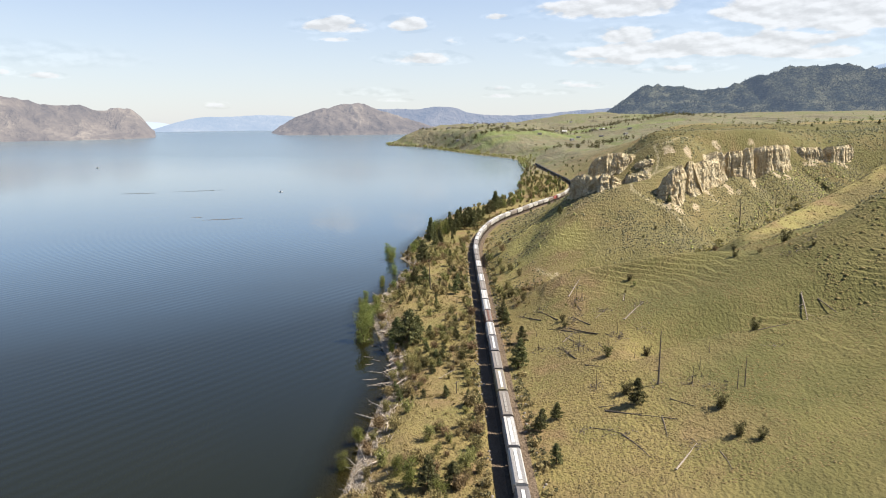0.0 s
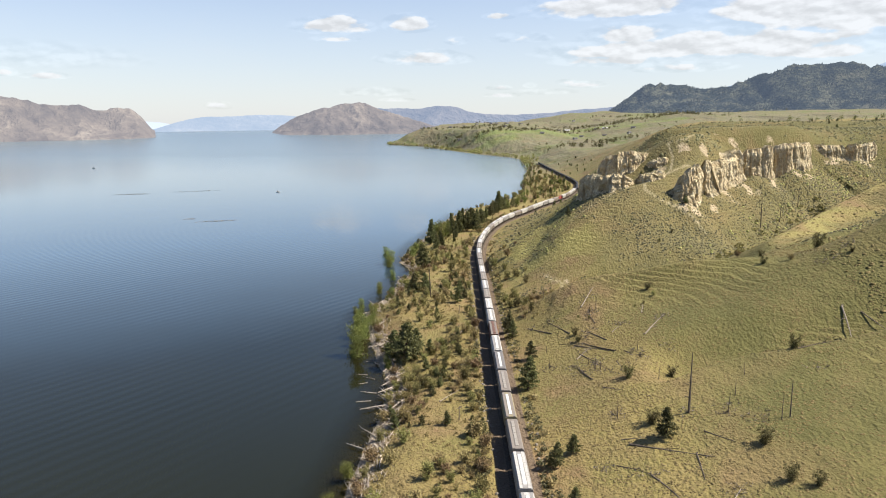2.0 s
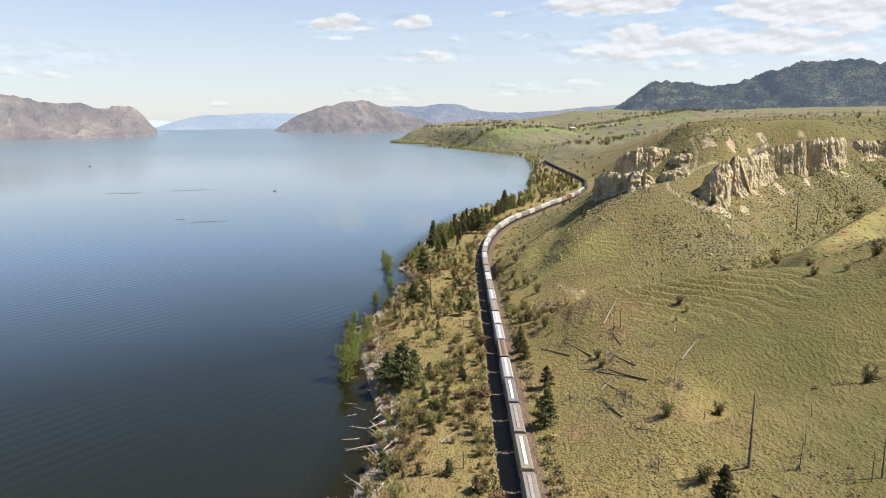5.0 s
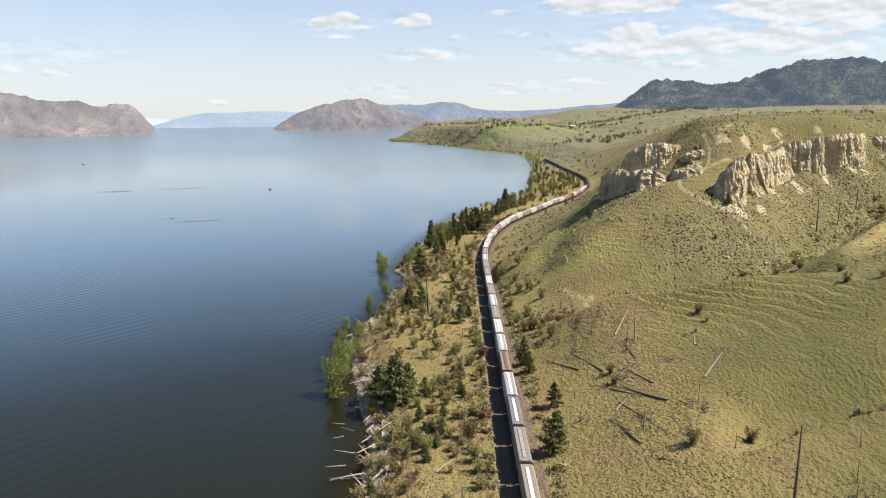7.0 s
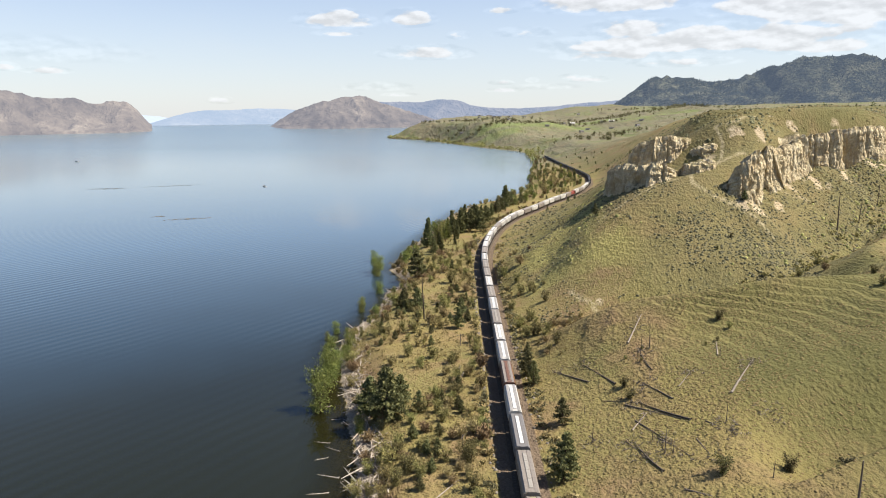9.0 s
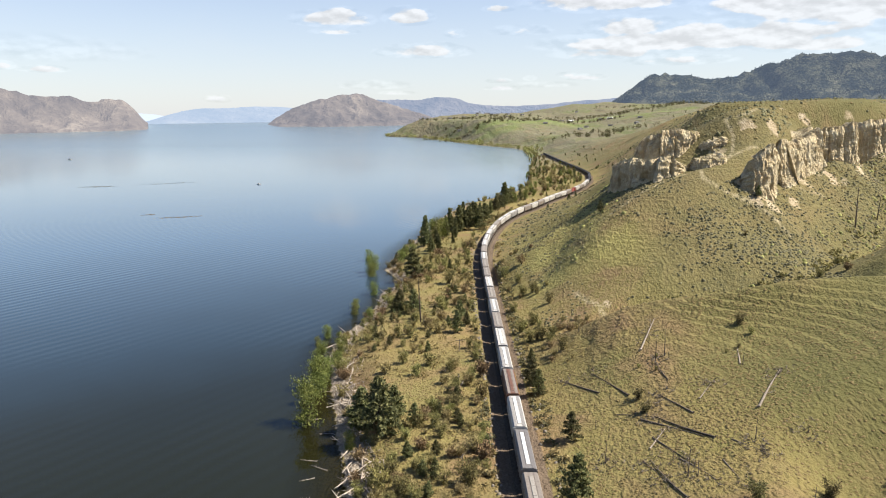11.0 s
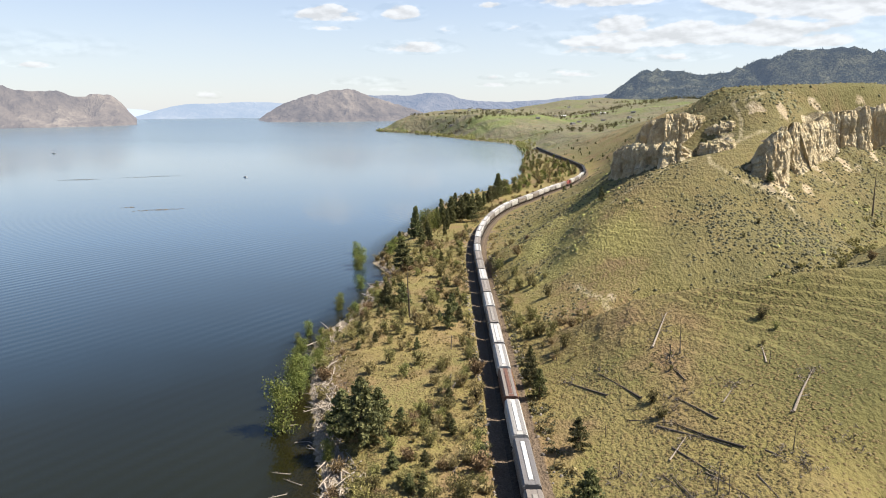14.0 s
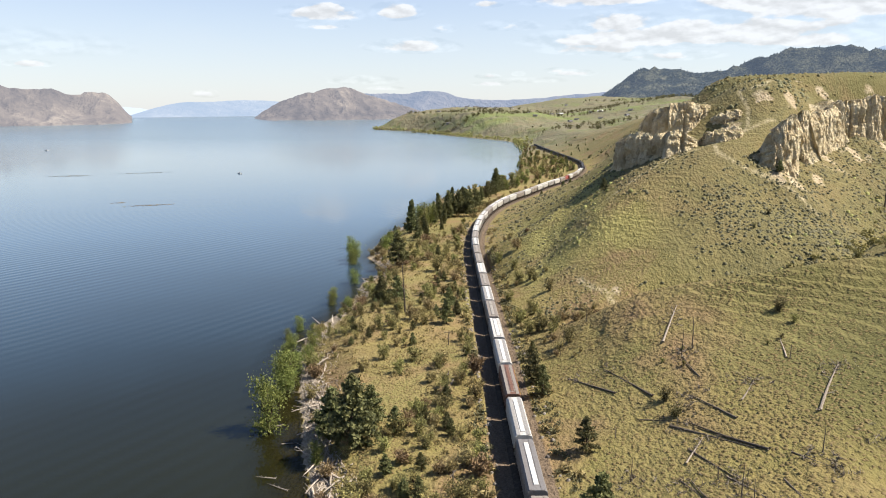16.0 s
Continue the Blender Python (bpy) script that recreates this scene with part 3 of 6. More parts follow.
def shaded(name, me, mat, kind="", label="", category=""):
    me.materials.append(mat)
    return tagged(new(name, me), label, category, kind=kind)


def build_ground():
    xs = steps((-900, -120, 60), (-120, -50, 6), (-50, -44, 1.5), (-44, 125, 0.9), (125, 260, 1.7), (260, 420, 6), (420, 1000, 30), (1000, 4200, 120))
    ys = steps((-300, 60, 15), (60, 110, 3), (110, 330, 0.9), (330, 470, 1.5), (470, 900, 4), (900, 1500, 9), (1500, 3000, 30), (3000, 4980, 60))
    gx, gy = np.meshgrid(xs, ys, indexing="ij")
    z = height(gx, gy)
    me = mesh_of("ground", np.stack([gx, gy, z], -1).reshape(-1, 3), grid_faces(len(xs), len(ys)), True)
    d, e = gx - shore_x(gy), gx - track_x(gy)
    silt = np.zeros_like(gx)
    for x, y, rx, ry in SILT_PATCHES:
        silt = np.maximum(silt, 1.0 * np.exp(-(((gx - x) / rx) ** 2) - ((gy - y) / ry) ** 2))
    silt = silt * smooth(-0.35, 0.25, fbm(gx / 5, gy / 5, 3))
    sage = np.maximum(smooth(20, 60, e) * smooth(270, 296, gy + 0.18 * gx - 10) * (0.45 + 0.55 * smooth(50, 90, gx)) * smooth(455, 405, gy), 0.9 * smooth(900, 1500, gy))
    grassy = smooth(0.0, 0.5, fbm(gx / 14, gy / 14, 3) + 0.35) * smooth(24, 7, along_line(gx, gy, SPUR)[0]) * smooth(108, 120, gx)
    sage = np.maximum(sage, 0.8 * smooth(405, 430, gy) * smooth(800, 600, gy) * smooth(95, 120, gx)) * (1 - grassy)
    # where fresh grass is also raised in tone to read as sunlit
    fresh = np.maximum(0.45 * grassy, smooth(9, 18, e) * smooth(60, 38, e) * smooth(318, 345, gy) * smooth(470, 420, gy) * smooth(74, 60, gx))
    gravel = smooth(5.4, 3.9, np.abs(e + 0.3)) * smooth(1500, 1300, gy)
    beach = smooth(7.5, 2.5, d) * smooth(-0.6, 0.2, d) * smooth(900, 700, gy)
    field = np.zeros_like(gx)
    for x, y, rx, ry in ((230, 2330, 190, 70), (420, 2560, 170, 60), (90, 2150, 70, 50), (620, 2350, 120, 60)):
        field = np.maximum(field, smooth(1.15, 0.85, np.maximum(np.abs(gx - x) / rx, np.abs(gy - y) / ry)))
    path = np.zeros_like(gx)
    for line, wide in PATHS:
        for (ax, ay), (bx, by) in zip(line, line[1:]):
            t = np.clip(((gx - ax) * (bx - ax) + (gy - ay) * (by - ay)) / ((bx - ax) ** 2 + (by - ay) ** 2), 0, 1)
            r = np.hypot(gx - ax - t * (bx - ax), gy - ay - t * (by - ay))
            path = np.maximum(path, smooth(1.0, 0.35, r / (wide + 0.45)))
    slope = np.hypot(*np.gradient(z, xs, ys))
    trail = smooth(0.16, 0.3, slope) * smooth(20, 34, e) * (1 - smooth(430, 520, gy)) * smooth(0.0, 0.35, fbm(gx / 34 + 2, gy / 34, 3, 2) - 0.02) * 0.75 * np.where(gy > 296, 0.4, 1.0)
    trail = np.maximum(trail, 0.5 * smooth(26, 14, np.hypot((gx - 80) / 1.6, gy - 256)))
    for key, values in (("fresh", fresh), ("field", field), ("lush", np.maximum(smooth(40, 72, gx) * smooth(300, 285, gy), 0.9 * smooth(400, 450, gy) * smooth(900, 700, gy) * smooth(30, 60, e))), ("path", path), ("beach", beach), ("trail", trail), ("far", smooth(900, 1500, gy)), ("silt", silt), ("sage", sage), ("gravel", gravel), ("wet", smooth(0.05, -0.3, z - far_lift(gy)))):
        a = me.attributes.new(key, "FLOAT", "POINT")
        a.data.foreach_set("value", values.astype(np.float32).ravel())
    return shaded("ground", me, M["ground"], "structure", "dry grassy lakeside hills with pale silt and stock trails", "ground")


def build_lake():
    xs = steps((-4600, -400, 200), (-400, -60, 20), (-60, 20, 4), (20, 200, 20))
    ys = steps((-300, 100, 50), (100, 600, 5), (600, 1500, 40), (1500, 4960, 100))
    gx, gy = np.meshgrid(xs, ys, indexing="ij")
    lift = far_lift(gy)
    me = mesh_of("lake", np.stack([gx, gy, lift], -1).reshape(-1, 3), grid_faces(len(xs), len(ys)), True)
    depth = lift - height(gx, gy)
    a = me.attributes.new("shallow", "FLOAT", "POINT")
    a.data.foreach_set("value", smooth(2.2, 0.0, depth).astype(np.float32).ravel())
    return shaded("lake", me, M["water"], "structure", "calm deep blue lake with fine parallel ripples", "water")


# pale bare silt: x, y, two radii
SILT_PATCHES = [(121, 392, 9, 5), (130, 396, 6, 4), (146, 424, 3, 2), (154, 421, 5, 2.5), (177, 428, 6, 3), (104, 387, 4, 3.5), (101, 376, 4, 2.5), (42, 313, 2.2, 3), (45, 306, 1.4, 3), (110, 350, 8, 5),
                (122, 360, 8, 6), (136, 375, 8, 6), (150, 386, 8, 6), (171, 400, 8, 6), (190, 410, 9, 5), (222, 434, 11, 3), (242, 438, 8, 3)]
# footpaths and pale crest lines: places, half width
PATHS = [([(93, 371), (91, 362), (96, 355), (104, 350), (109, 344), (112.5, 335)], 0.5),
         ([(93, 371), (103, 375.5), (113.5, 381), (119, 383)], 0.6),
         ([(91, 370), (80, 368.5), (69, 364), (58, 360), (50, 361)], 0.3),
         ([(112.3, 391), (113, 396), (112.3, 402), (122, 400), (138, 421)], 0.4),
         ([(101, 376), (103, 382), (106, 388)], 0.4), ([(97, 374), (100, 384), (104, 392)], 0.4), ([(104, 375), (109, 382), (112, 390)], 0.4),
         ([(44, 298), (42, 308), (40, 314), (38, 324)], 0.8)]
build_ground()
build_lake()


# ---- far hills ----
def far_hill(name, mat, away, line, label, depth=900, rough=1.0, seed=0, foot=0.0, middle=73.0, front=0.55):
    """A range whose skyline runs through (azimuth, elevation) pairs, seen from over the lake, at that distance."""
    az = np.array([p[0] for p in line])
    el = np.array([p[1] for p in line])
    a = np.linspace(az[0], az[-1], 160)
    top = np.interp(a, az, el) * away + middle
    top = np.convolve(np.pad(top, 2, "edge"), np.ones(5) / 5, "valid")
    v = np.linspace(0, 1, 46)
    ga, gv = np.meshgrid(a, v, indexing="ij")
    r = away - depth * front + gv * depth
    ridge = np.interp(gv, [0, 0.08, front, 1], [0, 0.10, 1, 0.35])
    ridge = ridge + 0.2 * np.sin(np.pi * np.clip(gv / front, 0, 1)) * fbm(ga * 22 + seed, gv * 3.0, 4)
    gull = np.abs(fbm(ga * away / 170 + 0.6 * gv * 4 + seed, gv * 2.2 + seed, 5))
    amp = np.clip(top[:, None] - foot, 0, None)
    z = foot + amp * ridge * (1 - 0.42 * rough * gull * np.sin(np.pi * np.clip(gv / front, 0, 1)) ** 0.7)
    z += 0.045 * rough * amp * fbm(ga * away / 30, gv * 24 + seed, 4) * (gv > 0.02)
    z = np.where(gv <= 0.001, foot - 25, z)
    x, y = np.sin(ga) * r, 65 + np.cos(ga) * r
    me = mesh_of(name, np.stack([x, y, z], -1).reshape(-1, 3), grid_faces(len(a), len(v)), True)
    return shaded(name, me, mat, "structure", label, "hills")


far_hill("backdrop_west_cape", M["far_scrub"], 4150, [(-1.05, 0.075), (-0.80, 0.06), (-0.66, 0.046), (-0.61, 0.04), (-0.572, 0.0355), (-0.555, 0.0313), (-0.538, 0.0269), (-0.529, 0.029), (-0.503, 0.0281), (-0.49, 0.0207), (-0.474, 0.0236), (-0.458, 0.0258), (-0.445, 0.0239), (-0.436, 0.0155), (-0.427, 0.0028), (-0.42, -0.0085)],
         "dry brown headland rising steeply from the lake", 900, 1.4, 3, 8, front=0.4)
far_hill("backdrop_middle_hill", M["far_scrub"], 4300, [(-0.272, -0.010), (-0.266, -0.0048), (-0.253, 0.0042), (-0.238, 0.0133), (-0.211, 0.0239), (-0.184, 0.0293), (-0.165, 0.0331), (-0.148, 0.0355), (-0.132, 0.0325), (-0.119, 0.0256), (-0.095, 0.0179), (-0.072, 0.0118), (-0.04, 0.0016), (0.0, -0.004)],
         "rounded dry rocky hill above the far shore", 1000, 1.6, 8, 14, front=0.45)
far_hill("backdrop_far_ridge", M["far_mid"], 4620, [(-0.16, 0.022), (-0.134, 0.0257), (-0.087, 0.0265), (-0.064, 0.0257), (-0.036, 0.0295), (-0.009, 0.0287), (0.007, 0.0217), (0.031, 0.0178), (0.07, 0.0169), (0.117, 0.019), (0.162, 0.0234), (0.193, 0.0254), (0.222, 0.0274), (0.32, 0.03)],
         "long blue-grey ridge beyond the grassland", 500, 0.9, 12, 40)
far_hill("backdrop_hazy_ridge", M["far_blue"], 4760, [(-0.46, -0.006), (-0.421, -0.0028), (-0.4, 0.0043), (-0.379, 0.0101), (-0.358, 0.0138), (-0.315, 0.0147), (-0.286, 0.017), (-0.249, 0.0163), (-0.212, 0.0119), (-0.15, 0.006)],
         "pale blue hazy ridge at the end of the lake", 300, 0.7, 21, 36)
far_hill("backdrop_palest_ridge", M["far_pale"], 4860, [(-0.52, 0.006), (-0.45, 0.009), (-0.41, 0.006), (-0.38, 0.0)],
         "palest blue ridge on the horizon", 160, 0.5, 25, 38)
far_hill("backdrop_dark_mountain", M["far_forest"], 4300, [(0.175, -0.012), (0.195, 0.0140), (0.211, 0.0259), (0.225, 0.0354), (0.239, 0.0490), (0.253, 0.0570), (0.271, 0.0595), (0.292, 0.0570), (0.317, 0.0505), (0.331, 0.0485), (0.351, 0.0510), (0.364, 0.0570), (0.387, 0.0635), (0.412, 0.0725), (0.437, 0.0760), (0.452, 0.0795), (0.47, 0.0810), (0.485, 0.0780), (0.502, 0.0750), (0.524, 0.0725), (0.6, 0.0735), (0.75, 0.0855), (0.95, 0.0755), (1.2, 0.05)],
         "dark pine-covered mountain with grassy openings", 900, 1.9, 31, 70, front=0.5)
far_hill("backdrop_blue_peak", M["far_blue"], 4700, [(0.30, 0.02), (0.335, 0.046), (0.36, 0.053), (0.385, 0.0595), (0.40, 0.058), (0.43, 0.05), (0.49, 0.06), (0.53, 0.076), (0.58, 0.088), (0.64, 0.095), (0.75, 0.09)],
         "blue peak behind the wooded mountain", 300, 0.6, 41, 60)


# ---- parts and shapes ----
def part(name, me, mat, parent, label="", at=None):
    """Links a mesh as one part under a thing or a part."""
    ob = new(name, me)
    if mat and not me.materials:
        me.materials.append(mat)
    ob.parent = parent
    if at is not None:
        ob.matrix_basis = at
    return tagged(ob, label)


def thing(name, at, label, category, group=""):
    ob = new(name)
    ob.empty_display_size = 0.5
    ob.matrix_basis = at
    return tagged(ob, label, category, group)


def mesh_bm(name, bm, smooth_faces=False):
    me = bpy.data.meshes.new(name)
    for f in bm.faces:
        f.smooth = smooth_faces
    bm.to_mesh(me)
    bm.free()
    return me


def tube(points, radii, sides=6):
    """Vertices and triangles of a tapered tube along points."""
    pts = np.asarray(points, float)
    verts, faces = [], []
    for k, p in enumerate(pts):
        d = pts[min(k + 1, len(pts) - 1)] - pts[max(k - 1, 0)]
        d = d / (np.linalg.norm(d) + 1e-9)
        a = np.cross(d, (0.31, 0.93, 0.2))
        a = a / (np.linalg.norm(a) + 1e-9)
        b = np.cross(d, a)
        for s in range(sides):
            t = 2 * math.pi * s / sides
            verts.append(p + radii[k] * (math.cos(t) * a + math.sin(t) * b))
    for k in range(len(pts) - 1):
        for s in range(sides):
            i, j = k * sides + s, k * sides + (s + 1) % sides
            faces += [(i, j, j + sides), (i, j + sides, i + sides)]
    n = len(verts)
    verts += [pts[0], pts[-1]]
    for s in range(sides):
        faces += [(n, (s + 1) % sides, s), (n + 1, n - sides + s, n - sides + (s + 1) % sides)]
    return np.array(verts), np.array(faces)


def joined(pieces):
    vs, fs, k = [], [], 0
    for v, f in pieces:
        vs.append(v)
        fs.append(np.asarray(f) + k)
        k += len(v)
    return np.concatenate(vs), np.concatenate(fs)


def box_bm(bm, x0, x1, y0, y1, z0, z1):
    v = [bm.verts.new(p) for p in ((x0, y0, z0), (x1, y0, z0), (x1, y1, z0), (x0, y1, z0), (x0, y0, z1), (x1, y0, z1), (x1, y1, z1), (x0, y1, z1))]
    for f in ((0, 3, 2, 1), (4, 5, 6, 7), (0, 1, 5, 4), (1, 2, 6, 5), (2, 3, 7, 6), (3, 0, 4, 7)):
        bm.faces.new([v[i] for i in f])


def box_mesh(name, *boxes, bevel=0.0):
    bm = bmesh.new()
    for b in boxes:
        box_bm(bm, *b)
    if bevel:
        bmesh.ops.bevel(bm, geom=bm.edges[:], offset=bevel, segments=1, affect="EDGES")
    return mesh_bm(name, bm)


# ---- silt bluffs ----
def bluff(name, line, seed, label, deep=2.6, back=9.0, flare=1.0, ragged=0.35, lumpy=0.4):
    """An eroded scarp along a line of (x, y, foot, top), facing to the right of the way along it: columns, clefts, talus foot, ragged crest."""
    p = np.array(line, float)
    cum = np.concatenate([[0], np.cumsum(np.hypot(*np.diff(p[:, :2], axis=0).T))])
    s = np.arange(0, cum[-1], 0.3)
    w = np.ones(11) / 11
    x, y, lo, hi = (np.convolve(np.pad(np.interp(s, cum, p[:, k]), 5, "edge"), w, "valid") for k in range(4))
    tx, ty = np.gradient(x), np.gradient(y)
    n = np.hypot(tx, ty)
    ox, oy = ty / n, -tx / n  # outward
    up = 72
    v = np.concatenate([np.linspace(0, 1, up), [1.0] * 6])
    inward = np.concatenate([np.zeros(up), np.array([0.06, 0.2, 0.4, 0.6, 0.8, 1.0])])
    gs, gv = np.meshgrid(s, v, indexing="ij")
    gi = np.broadcast_to(inward, gs.shape)
    warp = gs + 0.7 * fbm(gs / 6 + seed, gv * 1.5, 2)
    f = gs / 10.0 + 0.7 * fbm(gs / 13 + seed, gs * 0 + seed, 2) + 0.12 * fbm(gv * 2, gs / 9, 2)
    own = np.abs(np.sin(np.floor(f) * 12.9898 + seed * 4.1) * 437.5) % 1.0  # how far each block stands out
    block = np.clip(1 - np.abs(2 * (f - np.floor(f)) - 1) ** 8, 0, 1)
    rib = np.abs(fbm(warp / 4.6 + 3 * seed, gv * 1.5 + seed, 4))  # round ribs between sharp clefts
    flute = np.abs(fbm(warp / 1.5 + seed, gv * 2.2, 3, 1))
    crack = smooth(0.13, 0.0, np.abs(fbm(warp / 2.6 + 7 * seed, gv * 0.9 + seed, 2))) + 0.5 * smooth(0.10, 0.0, np.abs(fbm(warp / 6 + seed, gv * 5 + seed, 3, 2)))
    lump = fbm(gs / 3.2, gv * 4 + seed, 4, 2)
    grit = fbm(gs / 0.7, gv * 18 + seed, 3, 1)
    beds = fbm(gv * 8 + seed, gs / 25, 3, 1)  # level bedding
    ends = smooth(0, 3, gs) * smooth(0, 3, cum[-1] - gs)
    notch = fbm(gs / 3.0 + 5 * seed, gs * 0 + seed, 3)
    drop = ragged * (0.32 * (1 - own) * block + 0.28 * np.clip(notch, 0, 1)) + 0.10 * (1 - block) + 0.07 * np.clip(0.5 - rib, 0, 1)
    crest = lo[:, None] + (hi - lo)[:, None] * (0.8 + 0.2 * ends[:, :1]) * (1 - drop[:, up - 1 : up])
    out = deep * (0.6 * block + 0.7 * own) + (1.7 * rib + 0.5 * flute * (1 - 0.4 * gv)) * (1 - 0.6 * gi) - deep - 1.1
    out = out + (lumpy * lump + 0.30 * grit + 0.38 * beds - 0.4 * crack) * (1 - gi)
    out = out - 1.5 * lumpy * smooth(0.1, 0.45, fbm(gs / 4 + 2 * seed, gv * 2.2 + seed, 3, 1)) * (1 - gi)  # hollows
    out = out + flare * 6.0 * np.clip(0.36 - gv, 0, 1) ** 1.3 * (0.5 + 1.4 * rib) - 1.4 * gv**2 - 0.7 * smooth(0.86, 1.0, gv)
    out = out - gi * back
    foot = np.minimum(lo, height(x + ox * out[:, 0], y + oy * out[:, 0]) - 1.5)[:, None]
    z = foot + (crest - foot) * gv + 0.2 * lump * gv * (1 - gi)
    under = height(x[:, None] + ox[:, None] * out, y[:, None] + oy[:, None] * out)
    z = z + smooth(0.05, 1, gi) * (np.minimum(under - 1.0, z + 2.5) - z)
    verts = np.stack([x[:, None] + ox[:, None] * out, y[:, None] + oy[:, None] * out, z], -1)
    me = mesh_of(name, verts.reshape(-1, 3), grid_faces(len(s), len(v)), False)
    me.materials.append(M["bluff"])
    return tagged(new(name, me), label, "bluff", "silt bluffs along the hillside")


MAIN = "pale eroded silt bluff with fluted columns on the hillside"
bluff("silt_bluff", [(67, 406, 40.5, 50), (64, 398, 40.5, 53.5), (62.5, 387, 41, 56.5), (67, 377, 43, 58.5), (76, 370, 44.5, 58.5), (84, 370, 46.5, 57.5), (91, 374, 49, 54)], 1, "craggy outcrop of eroded tan silt at the end of the spur", 2.6, 8.0, 0.7, 0.5, 1.0)
bluff("silt_bluff", [(76, 416, 56, 60), (77, 404, 56.3, 65.5), (84, 396.5, 56.5, 69), (91, 396.5, 59, 68), (99, 399, 61, 67.5), (110, 405, 63, 66.5)], 2, "rugged tower of eroded tan silt above the spur", 2.4, 7.0, 0.5, 0.6, 1.0)
bluff("silt_bluff", [(99, 364, 47.5, 50), (101, 357, 47, 51), (107, 352.5, 44.8, 57), (112, 354, 42.5, 61.5), (117, 358, 43.3, 63.5), (121, 365, 45.5, 63), (125, 374, 48, 62)], 3, "crumbling silt buttress broken into pointed fins", 2.6, 8.0, 1.1, 0.9, 0.9)
bluff("silt_bluff", [(118, 381, 48, 62), (121.5, 368, 45, 64), (127, 369.5, 46.3, 64.5), (138, 380.5, 48.5, 65.5), (148, 388, 50.5, 67.5), (152.5, 394, 53, 69), (151, 408, 56, 69)], 4, MAIN, 2.4, 11.0, 1.2, 0.35, 0.5)
bluff("silt_bluff", [(153, 412, 56, 69), (155.5, 403, 55.5, 69.5), (163, 402.5, 54, 70), (171, 403.5, 51, 71.5), (174.5, 408, 51.5, 71), (174, 418, 54, 71)], 5, MAIN, 1.4, 11.0, 0.7, 0.3, 0.5)
bluff("silt_bluff", [(174, 424, 57, 71), (177, 414, 57, 71.5), (184, 412.5, 56.5, 72.5), (193, 414, 56, 73.5), (202, 422, 56.5, 73), (206, 435, 58, 71)], 6, MAIN, 1.6, 11.0, 0.8, 0.3, 0.5)
bluff("silt_bluff", [(204, 448, 61, 69), (208, 437, 61, 70.5), (220, 436, 60.5, 71), (230, 437.5, 61, 71), (232, 446, 62, 70)], 7, MAIN, 2.2, 9.0, 0.9, 0.45)
bluff("silt_bluff", [(230, 448, 61, 69), (234, 438.5, 61, 71), (243, 440, 60.5, 71.5), (252, 446, 58.5, 72), (256, 456, 59, 71)], 8, MAIN, 2.2, 9.0, 0.9, 0.45)
bluff("silt_bluff", [(88, 378, 49, 57), (91, 370, 49, 58.5), (97, 368.5, 49.5, 59), (103, 371, 51, 59), (107, 377, 53, 59)], 9, "small crumbling silt crag beside a footpath", 1.6, 5.0, 1.0, 0.7, 0.7)
bluff("silt_bluff", [(99, 396, 58, 64), (102, 388, 57, 65), (108, 387, 57, 65), (114, 391, 59, 65)], 10, "small crumbling silt crag beside a footpath", 1.6, 5.0, 1.0, 0.7, 0.7)


# ---- railway ----
_ty = np.arange(-120.0, 1480.0, 1.0)
_tx = track_x(_ty)
_ts = np.concatenate([[0], np.cumsum(np.hypot(np.diff(_tx), np.diff(_ty)))])
S0 = float(np.interp(245.7, _ty, _ts))  # where the coupling behind the brown car stands


def along(s):
    return float(np.interp(s, _ts, _tx)), float(np.interp(s, _ts, _ty))


def on_track(s, z, half=6.0):
    """A pose on the track, facing up the line."""
    (ax, ay), (bx, by) = along(s - half), along(s + half)
    x, y = (ax + bx) / 2, (ay + by) / 2
    return pose(x, y, z, 0, 0, math.degrees(-math.atan2(bx - ax, by - ay)))


def swept(name, profile, y0, y1, step, z):
    """A profile swept along the track."""
    ys = np.arange(y0, y1, step)
    xs = track_x(ys)
    dx = np.gradient(xs, ys)
    norm = np.sqrt(1 + dx**2)
    verts = np.array([[(x + px / n, y - px * g / n, z + pz) for px, pz in profile] for x, y, g, n in zip(xs, ys, dx, norm)])
    k = len(profile)
    i, j = np.meshgrid(np.arange(len(ys) - 1), np.arange(k - 1), indexing="ij")
    a = i * k + j
    return mesh_of(name, verts.reshape(-1, 3), np.stack([a, a + 1, a + k + 1, a + k], -1).reshape(-1, 4))


railway = thing("railway_track", pose(0, 0, 0), "single railway track on grey-brown ballast above the shore", "railway")
part("ballast", swept("ballast", [(-3.4, -1.1), (-2.0, -0.1), (-1.6, 0.0), (1.6, 0.0), (2.0, -0.1), (3.4, -1.1)], -110, 1440, 4, BED + 0.05), M["gravel"], railway, "crushed stone ballast")
for side in (-0.75, 0.75):
    part("rail", swept("rail", [(side - 0.07, 0), (side - 0.02, 0.03), (side - 0.035, 0.16), (side + 0.035, 0.16), (side + 0.02, 0.03), (side + 0.07, 0)], -110, 1440, 3, BED + 0.16), M["rail"], railway)
_tie = box_mesh("tie", (-1.3, 1.3, -0.11, 0.11, -0.1, 0.1))
_tie.materials.append(M["tie"])
RAIL_TOP = BED + 0.32
RED_AT = 28  # cars between the brown one and the red locomotive


